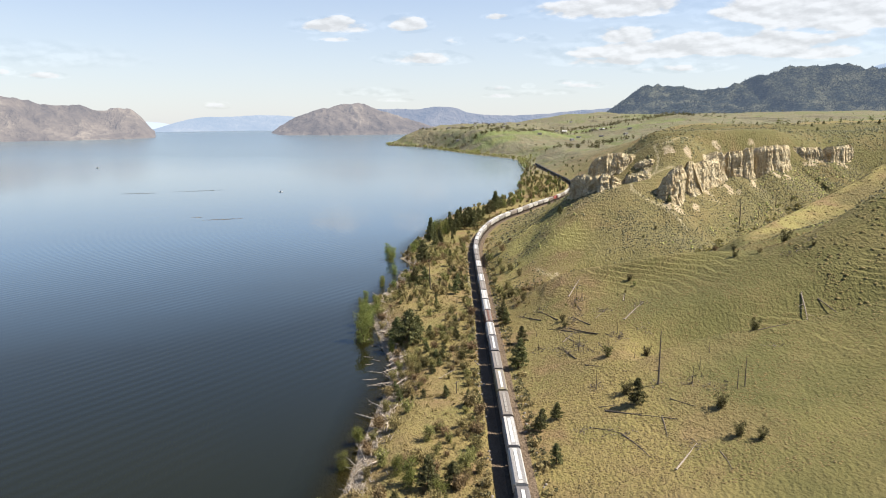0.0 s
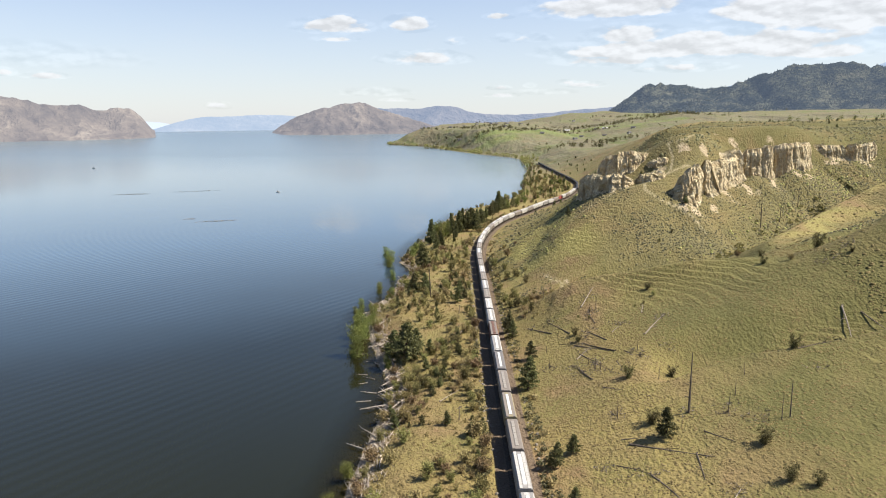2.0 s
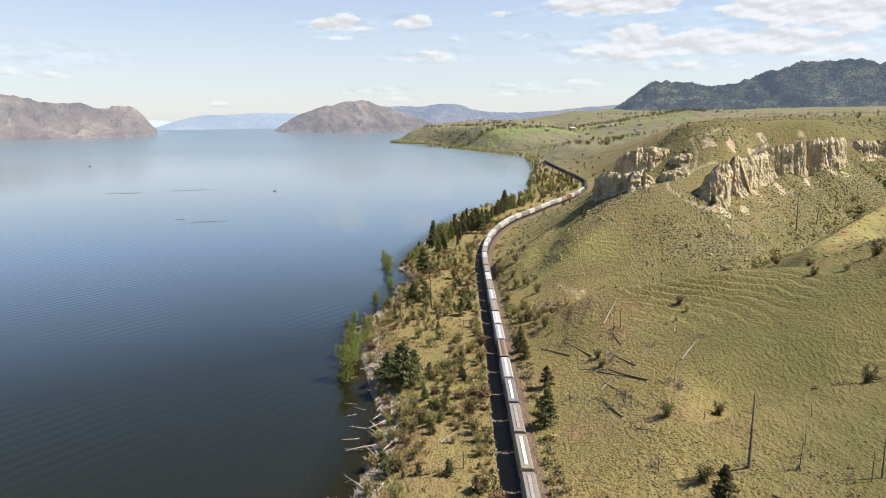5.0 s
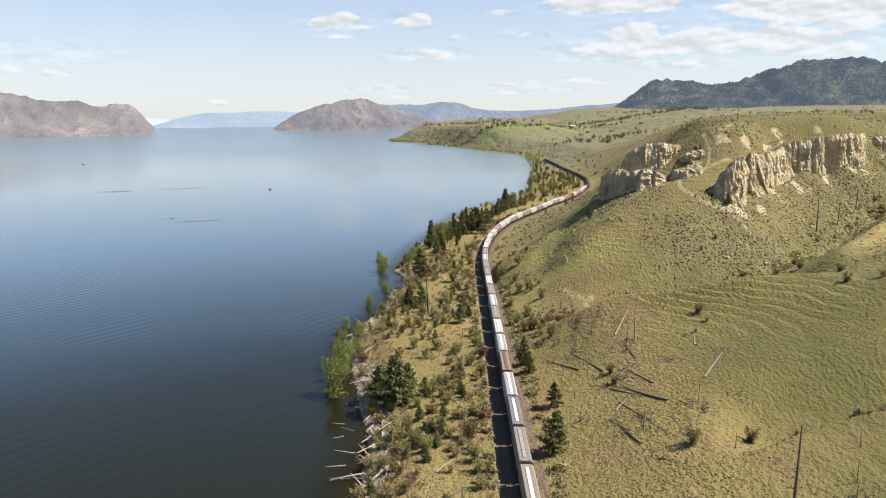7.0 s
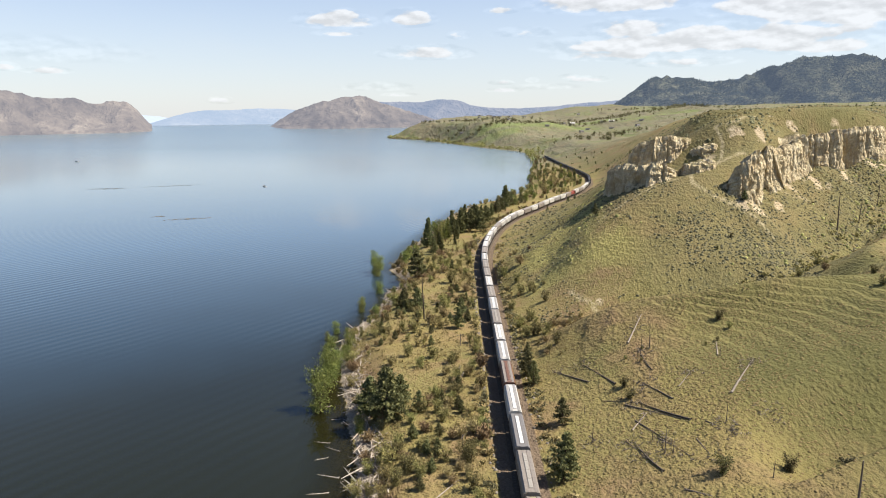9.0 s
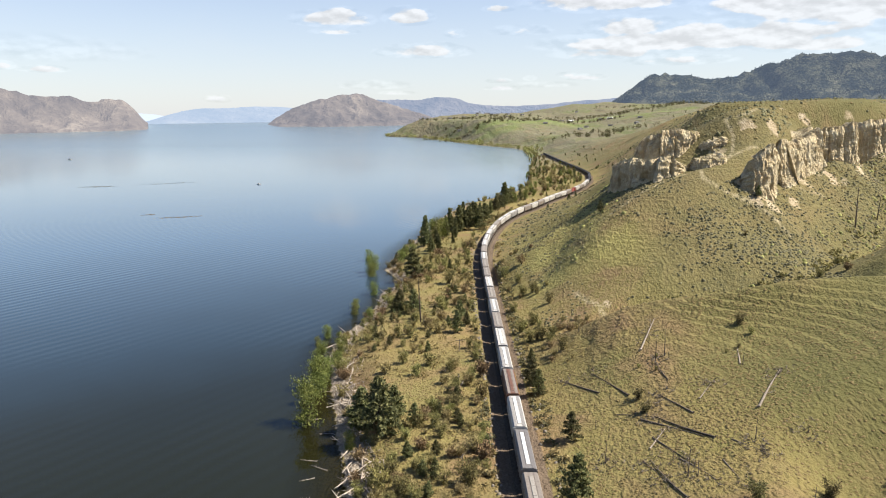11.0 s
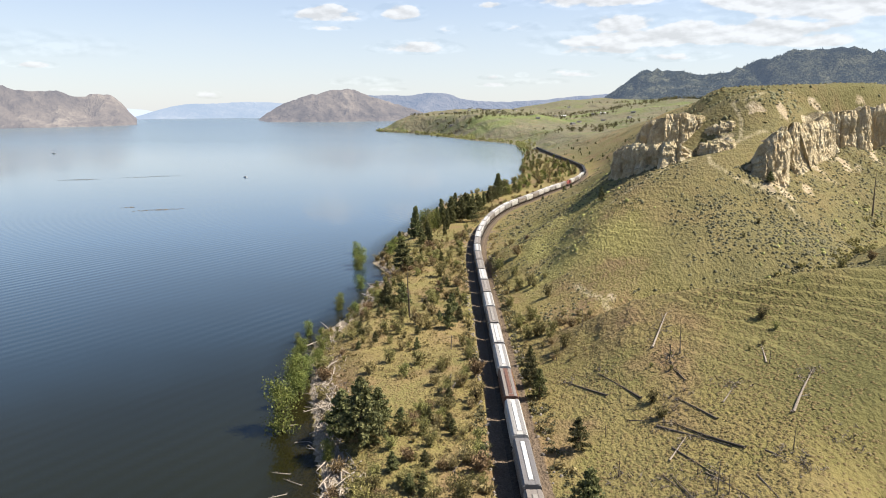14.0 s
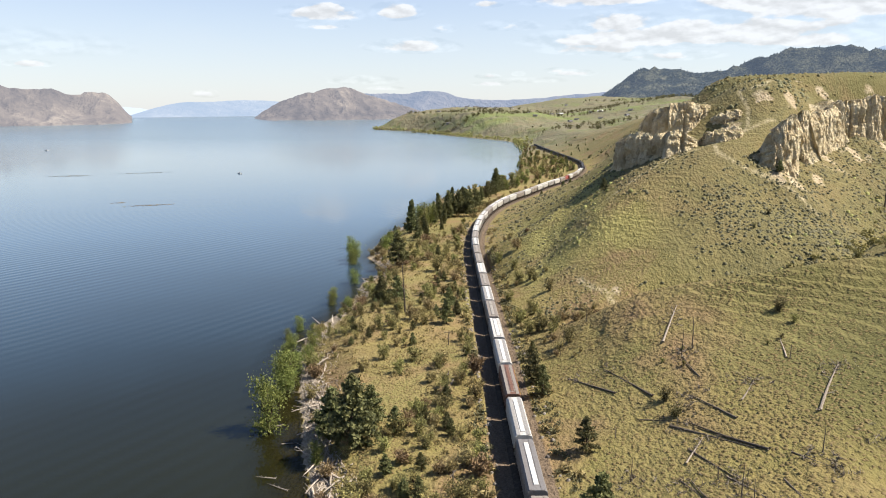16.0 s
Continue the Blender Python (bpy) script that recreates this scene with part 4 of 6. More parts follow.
def profile_body(name, width, length, z0, z1, eave, crown, slope):
    """A wagon body: side sheets, sloped end sheets, a rounded roof and hopper bottoms."""
    bm = bmesh.new()
    hw, hl = width / 2, length / 2
    prof = [(-hw * 0.55, z0), (-hw, z0 + 0.75), (-hw, eave), (-hw * 0.86, z1 - 0.06), (-hw * 0.45, z1 + crown * 0.8), (0, z1 + crown),
            (hw * 0.45, z1 + crown * 0.8), (hw * 0.86, z1 - 0.06), (hw, eave), (hw, z0 + 0.75), (hw * 0.55, z0)]
    rows = []
    for y, tuck in ((-hl, 1), (-hl + slope, 0), (-hl / 3, 0), (hl / 3, 0), (hl - slope, 0), (hl, 1)):
        rows.append([bm.verts.new((px, y, max(pz, eave - 1.1) if tuck else pz)) for px, pz in prof])
    for a, b in zip(rows, rows[1:]):
        for i in range(len(prof) - 1):
            bm.faces.new((a[i], a[i + 1], b[i + 1], b[i]))
        bm.faces.new((a[-1], a[0], b[0], b[-1]))
    bm.faces.new(rows[0][::-1])
    bm.faces.new(rows[-1])
    bmesh.ops.recalc_face_normals(bm, faces=bm.faces[:])
    return mesh_bm(name, bm)


def wheel_mesh():
    bm = bmesh.new()
    bmesh.ops.create_cone(bm, cap_ends=True, segments=14, radius1=0.46, radius2=0.46, depth=0.12, matrix=Matrix.Rotation(math.pi / 2, 4, "Y"))
    bmesh.ops.create_cone(bm, cap_ends=True, segments=14, radius1=0.50, radius2=0.50, depth=0.03, matrix=Matrix.Translation((0.06, 0, 0)) @ Matrix.Rotation(math.pi / 2, 4, "Y"))
    return mesh_bm("wheel", bm)


WHEEL = wheel_mesh()
WHEEL.materials.append(M["steel"])
BOGIE = box_mesh("bogie", (-1.05, -0.85, -1.25, 1.25, 0.3, 0.62), (0.85, 1.05, -1.25, 1.25, 0.3, 0.62), (-1.05, 1.05, -0.3, 0.3, 0.42, 0.78), bevel=0.03)
BOGIE.materials.append(M["steel"])
COUPLER = box_mesh("coupler", (-0.13, 0.13, -0.5, 0.42, 0.72, 1.0), (-0.22, 0.2, 0.3, 0.52, 0.68, 1.04), bevel=0.02)
COUPLER.materials.append(M["steel"])
BODY = profile_body("body", 3.05, 15.9, 0.95, 4.42, 3.95, 0.12, 1.5)
HATCH = box_mesh("roof_hatch", (-0.36, 0.36, -1.6, 1.6, 4.5, 4.66), bevel=0.04)
COAMING = box_mesh("hatch_coaming", (-0.46, 0.46, -6.75, 6.75, 4.46, 4.56), bevel=0.02)
WALK = box_mesh("running_board", (-0.3, 0.3, -7.9, 7.9, 4.57, 4.62), *[(-0.25, 0.25, -7.4 + 1.48 * k, -7.35 + 1.48 * k, 4.36, 4.58) for k in range(11)])
LADDER = box_mesh("ladder", (-0.25, -0.2, -0.03, 0.03, 1.0, 4.3), (0.2, 0.25, -0.03, 0.03, 1.0, 4.3), *[(-0.2, 0.2, -0.02, 0.02, 1.2 + 0.38 * k, 1.24 + 0.38 * k) for k in range(9)])
PLATFORM = box_mesh("end_platform", (-1.45, 1.45, -0.75, 0.75, 0.98, 1.1), (-1.4, -1.3, 0.3, 0.6, 1.1, 3.2), (1.3, 1.4, 0.3, 0.6, 1.1, 3.2), (-0.2, 0.2, -0.9, 0.7, 0.7, 1.0), bevel=0.02)
POST = box_mesh("side_post", (-0.04, 0.04, -0.06, 0.06, 1.75, 3.93))
CHUTE = box_mesh("outlet_gate", (-0.7, 0.7, -0.6, 0.6, 0.45, 0.75), (-0.9, 0.9, -0.9, 0.9, 0.75, 1.0), bevel=0.03)


def recolored(me, mat):
    copy = me.copy()
    copy.materials.clear()
    copy.materials.append(mat)
    return copy


def hopper(paint, hatch, board, label, stripe=None):
    """A covered grain hopper, standing at the origin."""
    car = thing("covered_hopper", pose(0, 0, 0), label, "freight car", "cars of the train")
    part("body", recolored(BODY, M[paint]), None, car)
    part("hatch_coaming", recolored(COAMING, M[board]), None, car)
    lid = recolored(HATCH, M[hatch])
    for k in range(4):
        part("roof_hatch", lid, None, car, "long roof hatch cover", at=pose(0, -4.92 + 3.28 * k, 0))
    for s in (-1, 1):
        part("running_board", recolored(WALK, M[board]), None, car, at=pose(s * 0.86, 0, -0.04))
        part("coupler", COUPLER, None, car, at=pose(0, s * 8.25, 0, 0, 0, 0 if s > 0 else 180))
        part("end_platform", recolored(PLATFORM, M["steel"]), None, car, at=pose(0, s * 7.75, 0, 0, 0, 0 if s > 0 else 180))
        part("ladder", recolored(LADDER, M[paint]), None, car, at=pose(s * 1.2, s * 8.0, 0))
        b = part("bogie", BOGIE, None, car, "steel bogie", at=pose(0, s * 6.6, 0))
        for wx in (-0.75, 0.75):
            for wy in (-0.9, 0.9):
                part("wheel", WHEEL, None, b, at=pose(wx, wy, 0.48, 0, 0, 180 if wx > 0 else 0))
    post = recolored(POST, M[paint])
    for k in range(9):
        for s in (-1, 1):
            part("side_post", post, None, car, at=pose(s * 1.56, -7.05 + 1.7625 * k, 0))
    for y in (-4, 0, 4):
        part("outlet_gate", recolored(CHUTE, M["steel"]), None, car, at=pose(0, y, 0))
    if stripe:
        part("side_panel", box_mesh("side_panel", (1.60, 1.63, -7.0, 7.0, 1.9, 3.9)), M[stripe], car, "yellow side panel")
        car.children[-1].data.name = "side_panel"
    return car


def gondola():
    """A black open hopper loaded with coal."""
    car = thing("coal_hopper", pose(0, 0, 0), "black open coal hopper with a heaped dark load", "freight car", "black cars of the train")
    tub = box_mesh("body", (-1.55, -1.47, -7.9, 7.9, 1.0, 3.6), (1.47, 1.55, -7.9, 7.9, 1.0, 3.6), (-1.55, 1.55, -7.9, -7.82, 1.0, 3.6), (-1.55, 1.55, 7.82, 7.9, 1.0, 3.6), (-1.5, 1.5, -7.85, 7.85, 0.9, 1.05),
                   *[(s * 1.55 - 0.06, s * 1.55 + 0.06, -7.6 + 1.9 * k, -7.45 + 1.9 * k, 1.1, 3.5) for s in (-1, 1) for k in range(9)])
    part("body", tub, M["car_black"], car)
    xs, ys = np.linspace(-1.46, 1.46, 9), np.linspace(-7.8, 7.8, 34)
    gx, gy = np.meshgrid(xs, ys, indexing="ij")
    gz = 3.2 + 0.5 * (1 - (gx / 1.46) ** 2) * (1 - (gy / 7.8) ** 6) + 0.12 * fbm(gx * 1.3, gy * 1.3, 2)
    load = mesh_of("load", np.stack([gx, gy, gz], -1).reshape(-1, 3), grid_faces(9, 34))
    part("load", load, M["car_black"], car, "heaped coal")
    for s in (-1, 1):
        part("coupler", COUPLER, None, car, at=pose(0, s * 8.25, 0, 0, 0, 0 if s > 0 else 180))
        b = part("bogie", BOGIE, None, car, at=pose(0, s * 6.6, 0))
        for wx in (-0.75, 0.75):
            for wy in (-0.9, 0.9):
                part("wheel", WHEEL, None, b, at=pose(wx, wy, 0.48, 0, 0, 180 if wx > 0 else 0))
    return car


def locomotive():
    loco = thing("locomotive", pose(0, 0, 0), "red diesel locomotive in the middle of the freight train", "locomotive")
    part("frame", box_mesh("frame", (-1.5, 1.5, -8.2, 8.2, 1.2, 1.6), (-1.3, 1.3, -2.5, 2.5, 0.45, 1.2), bevel=0.05), M["car_black"], loco)
    part("hood", box_mesh("hood", (-0.95, 0.95, -7.2, 4.2, 1.6, 4.2), (-1.3, 1.3, -7.0, -3.6, 3.3, 4.35), bevel=0.08), M["red"], loco)
    part("cab", box_mesh("cab", (-1.5, 1.5, 4.2, 6.6, 1.6, 4.45), (-0.9, 0.9, 6.6, 8.0, 1.6, 3.0), bevel=0.08), M["red"], loco)
    for s in (-1, 1):
        part("cab_window", box_mesh("cab_window", (s * 1.5 - 0.02, s * 1.5 + 0.02, 4.7, 6.1, 3.2, 4.0)), M["glass"], loco)
        part("windscreen", box_mesh("windscreen", (s * 0.75 - 0.5, s * 0.75 + 0.5, 6.58, 6.63, 3.25, 4.05)), M["glass"], loco)
        part("handrail", box_mesh("handrail", (s * 1.45 - 0.02, s * 1.45 + 0.02, -8.0, 4.2, 2.55, 2.6), *[(s * 1.45 - 0.02, s * 1.45 + 0.02, -8.0 + 1.5 * k, -7.96 + 1.5 * k, 1.6, 2.6) for k in range(9)]), M["steel"], loco)
        part("coupler", COUPLER, None, loco, at=pose(0, s * 8.35, 0, 0, 0, 0 if s > 0 else 180))
        b = part("bogie", BOGIE, None, loco, at=pose(0, s * 5.6, 0))
        for wx in (-0.75, 0.75):
            for wy in (-1.0, 1.0):
                part("wheel", WHEEL, None, b, at=pose(wx, wy, 0.48, 0, 0, 180 if wx > 0 else 0))
    for y in (-5.6, -4.6, 0.5):
        part("roof_fan", box_mesh("roof_fan", (-0.45, 0.45, y - 0.4, y + 0.4, 4.2, 4.5), bevel=0.1), M["steel"], loco)
    return loco


PITCH = 17.33
KINDS = {"L": ("car_light", "hatch_white", "car_grey", "light grey covered hopper with a white roof hatch"),
         "W": ("car_dark", "hatch_white", "car_dark", "dark grey covered hopper with a bright white roof hatch"),
         "G": ("car_grey", "hatch_white", "car_light", "grey covered hopper with a white roof hatch"),
         "T": ("car_taupe", "hatch_grey", "car_taupe", "dusty taupe covered hopper with a grey roof hatch"),
         "O": ("car_olive", "hatch_white", "car_taupe", "faded tan covered hopper with a pale roof hatch"),
         "B": ("car_brown", "car_brown", "car_taupe", "oxide brown covered hopper with a yellow side panel")}
# car kinds up the line; B is the brown one
ORDER = "GLTLWLGTOTWLBLGTLTGTTLTGLGLTLLGLTLTLLGLTL"
first = ORDER.index("B")
made = {}
for k, letter in enumerate(ORDER):
    n = k - first
    if n >= RED_AT:
        break
    at = on_track(S0 + (n + 0.5) * PITCH, RAIL_TOP)
    if letter in made:
        copy_thing(made[letter], at)
    else:
        made[letter] = hopper(*KINDS[letter], stripe="yellow" if letter == "B" else None)
        made[letter].matrix_basis = at
locomotive().matrix_basis = on_track(S0 + (RED_AT + 0.5) * PITCH, RAIL_TOP)
black = None
for n in range(RED_AT + 1, RED_AT + 40):
    s = S0 + (n + 0.5) * PITCH
    if s > _ts[-1] - 60:
        break
    at = on_track(s, RAIL_TOP)
    if n <= RED_AT + 5:
        copy_thing(made["LTLGL"[n - RED_AT - 1]], at)
    elif black is None:
        black = gondola()
        black.matrix_basis = at
    else:
        copy_thing(black, at)


# ---- trees, shrubs, logs ----
def blades(centres, size, rnd, long=1.0, up=0.0):
    """Small two-triangle leaves with random turns at the centres."""
    n = len(centres)
    a = rnd.normal(size=(n, 3))
    a[:, 2] += up
    a /= np.linalg.norm(a, axis=1, keepdims=True)
    b = np.cross(a, rnd.normal(size=(n, 3)))
    b /= np.linalg.norm(b, axis=1, keepdims=True) + 1e-9
    s = (size * rnd.uniform(0.6, 1.3, n))[:, None]
    c = np.asarray(centres)
    quad = np.stack([c - a * s * long, c + b * s * 0.55, c + a * s * long, c - b * s * 0.55], 1)
    i = np.arange(n)[:, None] * 4
    return quad.reshape(-1, 3), np.concatenate([i + (0, 1, 2), i + (0, 2, 3)])


def pine_meshes(h, seed, spread=0.2, bare=0.12):
    """Trunk with limbs, and a crown of needle tufts, of a ponderosa-like pine h high."""
    r = np.random.default_rng(seed)
    sway = r.normal(0, 0.012 * h, 2)
    trunk = [tube([(sway[0] * t * t, sway[1] * t * t, h * t) for t in np.linspace(0, 1, 7)], [0.022 * h * (1 - 0.93 * t) + 0.01 for t in np.linspace(0, 1, 7)], 7)]
    tufts = []
    levels = int(9 + h * 1.1)
    for k in range(levels):
        t = bare + (1 - bare) * (k + 0.5 * r.random()) / levels
        reach = h * spread * (1 - t) ** 0.75 * (0.55 + 0.45 * min(1, (t - bare + 0.05) / 0.2)) + 0.04 * h * (1 - t)
        for j in range(r.integers(4, 7)):
            ang, drop = r.uniform(0, 2 * math.pi), r.uniform(-0.18, 0.25)
            ln = reach * r.uniform(0.6, 1.12)
            base = np.array([sway[0] * t * t, sway[1] * t * t, h * t])
            tip = base + np.array([math.cos(ang) * ln, math.sin(ang) * ln, drop * ln])
            if ln > 0.06 * h:
                trunk.append(tube([base, (base + tip) / 2 + (0, 0, -0.04 * ln), tip], [0.006 * h * (1 - t) + 0.01, 0.004 * h * (1 - t) + 0.008, 0.005], 3))
            for f in np.linspace(0.35, 1.0, max(2, int(3 + ln * 1.2))):
                p = base + (tip - base) * f
                tufts.append(p + r.normal(0, 0.023 * h, (8, 3)) * (1, 1, 0.7))
    tufts.append(np.array([[sway[0], sway[1], h * z] for z in (0.9, 0.94, 0.98, 1.0, 1.01)]))
    c = np.concatenate(tufts)
    return joined(trunk), blades(c, 0.025 * h + 0.05, r, 1.0, 0.5)


def broadleaf_meshes(h, seed, stems=4, leaves=900, leaf=0.24, wide=0.36, low=0.18):
    """Limbs that fork from the base, with clumps of leaves along them."""
    r = np.random.default_rng(seed)
    wood, clumps = [], []
    for k in range(stems):
        ang, lean = 2 * math.pi * (k + r.random() * 0.6) / stems, wide * r.uniform(0.35, 0.95) * h
        top = h * r.uniform(0.68, 1.0)
        pts = [np.array([math.cos(ang) * lean * t**1.3, math.sin(ang) * lean * t**1.3, top * t]) + r.normal(0, 0.012 * h, 3) * t for t in np.linspace(0, 1, 6)]
        wood.append(tube(pts, [0.017 * h * (1 - 0.9 * t) + 0.012 for t in np.linspace(0, 1, 6)], 4))
        for q in range(5):
            t = r.uniform(low, 1.0)
            base = pts[min(int(t * 5), 4)]
            d = r.normal(size=3) * (1, 1, 0.5)
            d[2] = abs(d[2]) + 0.2
            tip = base + d / np.linalg.norm(d) * h * r.uniform(0.10, 0.24) * (1.15 - t * 0.6)
            wood.append(tube([base, tip], [0.006 * h + 0.008, 0.006], 3))
            clumps.append((tip, h * r.uniform(0.06, 0.12)))
        clumps.append((pts[-1], 0.08 * h))
    per = max(4, leaves // len(clumps))
    c = np.concatenate([p + r.normal(0, 1, (per, 3)) * s * (1, 1, 0.85) for p, s in clumps])
    c[:, 2] = np.maximum(c[:, 2], 0.05 * h)
    return joined(wood), blades(c, leaf, r, 1.0, 0.2)


def twig_meshes(h, seed, stems=16, twigs=700):
    """A nearly leafless shrub: a fan of stems with fine twigs."""
    r = np.random.default_rng(seed)
    wood, c = [], []
    for k in range(stems):
        ang, lean = r.uniform(0, 2 * math.pi), h * r.uniform(0.1, 0.55)
        top = h * r.uniform(0.6, 1.0)
        pts = [(math.cos(ang) * lean * t, math.sin(ang) * lean * t, top * t - 0.05 * (t == 0)) for t in (0, 0.5, 1)]
        wood.append(tube(pts, [0.035, 0.02, 0.008], 3))
        for q in range(twigs // stems):
            t = r.uniform(0.35, 1.05)
            c.append((math.cos(ang) * lean * t + r.normal(0, 0.13 * h), math.sin(ang) * lean * t + r.normal(0, 0.13 * h), top * t + r.normal(0, 0.07 * h)))
    c = np.array(c)
    c[:, 2] = np.maximum(c[:, 2], 0.1)
    return joined(wood), blades(c, 0.042 * h + 0.05, r, 1.7, 0.9)


def plant(name, parts, mats, label, category, group):
    """A plant at the origin: trunk and crown under one empty."""
    ob = thing(name, pose(0, 0, 0), label, category, group)
    for n, (v, f), m in zip(("trunk", "crown"), parts, mats):
        part(n, mesh_of(n, v, f), M[m], ob)
    return ob


class Stand:
    """Plants of one kind: a few models, copied with their own turn and size."""

    def __init__(self, models):
        self.models, self.used, self.heights = models, [False] * len(models), [max(v.co.z for c in m.children for v in c.data.vertices) for m in models]

    def put(self, x, y, h, sink=0.12, pick=None):
        k = random.randrange(len(self.models)) if pick is None else pick
        s = h / self.heights[k]
        z = max(height_at(x, y), -0.8) - sink * min(1, h * 0.3)
        m = pose(x, y, z, random.uniform(-3, 3), random.uniform(-3, 3), random.uniform(0, 360))
        if not self.used[k]:
            self.used[k] = True
            ob = self.models[k]
        else:
            ob = copy_thing(self.models[k], m)
        ob.matrix_basis = m @ Matrix.Diagonal((s, s, s * random.uniform(0.92, 1.08), 1))
        return ob

    def done(self):
        for m, used in zip(self.models, self.used):
            if not used:
                for o in (*m.children_recursive, m):
                    bpy.data.objects.remove(o)


pines = Stand([plant("pine_tree", pine_meshes(8, 11 + k, sp), ("bark", "pine"), "dark green pine tree standing in dry grass", "tree", "pines") for k, sp in enumerate((0.36, 0.44, 0.38, 0.44))])
firs = Stand([plant("fir_tree", pine_meshes(16, 31 + k, sp, 0.06), ("bark", "pine"), "tall dark conifer on the wooded lake point", "tree", "conifers on the point") for k, sp in enumerate((0.13, 0.16, 0.2))])
poplars = Stand([plant("cottonwood_tree", broadleaf_meshes(9, 51 + k, st, 2600, 0.2, 0.21, 0.12), ("bark", "green"), "fresh green cottonwood rising from the lake edge", "tree", "cottonwoods by the water") for k, st in enumerate((3, 5, 4))])
bushes = Stand([plant("shrub", broadleaf_meshes(3.5, 71 + k, st, 1300, 0.15, 0.5, 0.1), ("bark", "olive"), "olive green leafy shrub in dry grass", "shrub", "leafy shrubs") for k, st in enumerate((5, 6, 7, 5))])
slope_bushes = Stand([plant("shrub", broadleaf_meshes(3.5, 171 + k, st, 1500, 0.15, 0.5, 0.1), ("bark", "dark_olive"), "dark olive leafy shrub standing alone on the grassy slope", "shrub", "shrubs on the slope") for k, st in enumerate((6, 7, 6, 7))])
willows = Stand([plant("willow_shrub", broadleaf_meshes(3.0, 81 + k, 7, 1000, 0.14, 0.6, 0.05), ("bark", "tan"), "dull tan-green willow shrub in dry grass", "shrub", "willow shrubs") for k in range(3)])
twigs = Stand([plant("bare_shrub", twig_meshes(3.2, 91 + k), ("bark", "brown"), "brown half-bare shrub with fine twigs", "shrub", "bare shrubs") for k in range(3)])

kept = random.getstate()
for x, y, h in ((67.4, 253.4, 1.9), (62.8, 248.6, 1.3), (59.6, 247.2, 1.1), (67, 259, 1.2), (44, 247, 1.4), (41, 250.5, 1.1), (45.5, 252.5, 1.0), (96, 331, 2.2), (88, 322, 1.8)):
    bushes.put(x, y, h)
random.setstate(kept)

PINES = [(-6.2, 131.3, 8), (-0.9, 133.3, 6.5), (-12.5, 121, 6), (-3.2, 183.6, 4.2), (-10.7, 241.6, 5.5), (-0.9, 321.8, 7), (22.8, 230.5, 6.8), (19.6, 207, 10), (18.7, 256, 6.6), (19.1, 277, 4.3), (21.4, 159.5, 6), (26, 164, 5), (22.9, 141, 5.5), (17.9, 263.5, 7), (46, 161, 8), (-22.5, 337.7, 8.2), (-21, 396.8, 15),
         (-1.4, 306.9, 7.5), (-18.5, 239, 14), (-23.4, 246.6, 10.6), (-15.5, 244.8, 9), (-17, 332.8, 9), (-20.5, 254, 9), (55, 372, 5), (92, 376, 6), (108, 352, 4)]
for x, y, h in PINES:
    pines.put(x, y, h, pick=3 if x < -10 and h > 8 else None)
FIRS = [(-20.2, 465.6, 14), (-7.5, 519.9, 15), (0.4, 519, 14), (6.5, 541, 15), (10.4, 515, 13), (-12, 452, 9), (-16, 444, 10), (-5, 470, 6), (31.8, 625, 19.9), (-1.3, 530, 13), (9.2, 541, 14), (17, 564, 11), (3.7, 519, 13), (-6, 500, 12), (6, 555, 14), (12, 575, 12), (24, 600, 11), (-10, 515, 9), (0, 548, 15), (20, 585, 9), (36, 640, 12), (-14, 470, 8), (-16, 450, 9), (-4, 488, 13), (-9, 494, 11), (-2, 512, 16), (5, 530, 13), (8, 562, 12), (15, 552, 12), (28, 612, 13), (40, 655, 11), (48, 668, 10), (-20, 478, 9)]
for x, y, h in FIRS:
    (firs if random.random() < 0.4 or h > 15 else pines).put(x, y, h * random.uniform(0.85, 1.15))
COTTONWOODS = [(-10.3, 134.3, 7), (-13.5, 139, 6), (-3.5, 126, 6), (-48, 446, 9), (-37, 251.8, 13.5), (-38.3, 274.4, 11), (-46.6, 310.5, 4.1), (-44.9, 318.7, 5.8), (-40.7, 317.1, 3.8), (-40.3, 346.9, 6), (-41, 356.7, 5.2), (-41.9, 419.7, 11), (-36.6, 376, 6.5), (-24.5, 236.7, 5), (-26, 163.3, 6), (-42, 411, 9), (-28, 439, 8), (-28, 150, 6), (-38, 283, 7), (-30, 128, 6), (-30, 428, 8), (-43, 300, 6), (-44, 296, 5), (-36, 288, 6), (-37, 297, 6.5), (-37.5, 271, 8), (-40.5, 263, 7), (-33, 335, 6)]
POINT_COTTONWOODS = [(-15.3, 488.7, 19), (-11.5, 494, 17), (-18.4, 527, 10), (-26, 452, 7.8), (42, 651, 9.5), (52, 672.7, 10), (62, 696, 9), (-30, 444, 8), (16, 590, 8)]
for x, y, h in COTTONWOODS + POINT_COTTONWOODS:
    poplars.put(x, y, h * (random.uniform(0.7, 1.05) if y > 440 else 1.0))
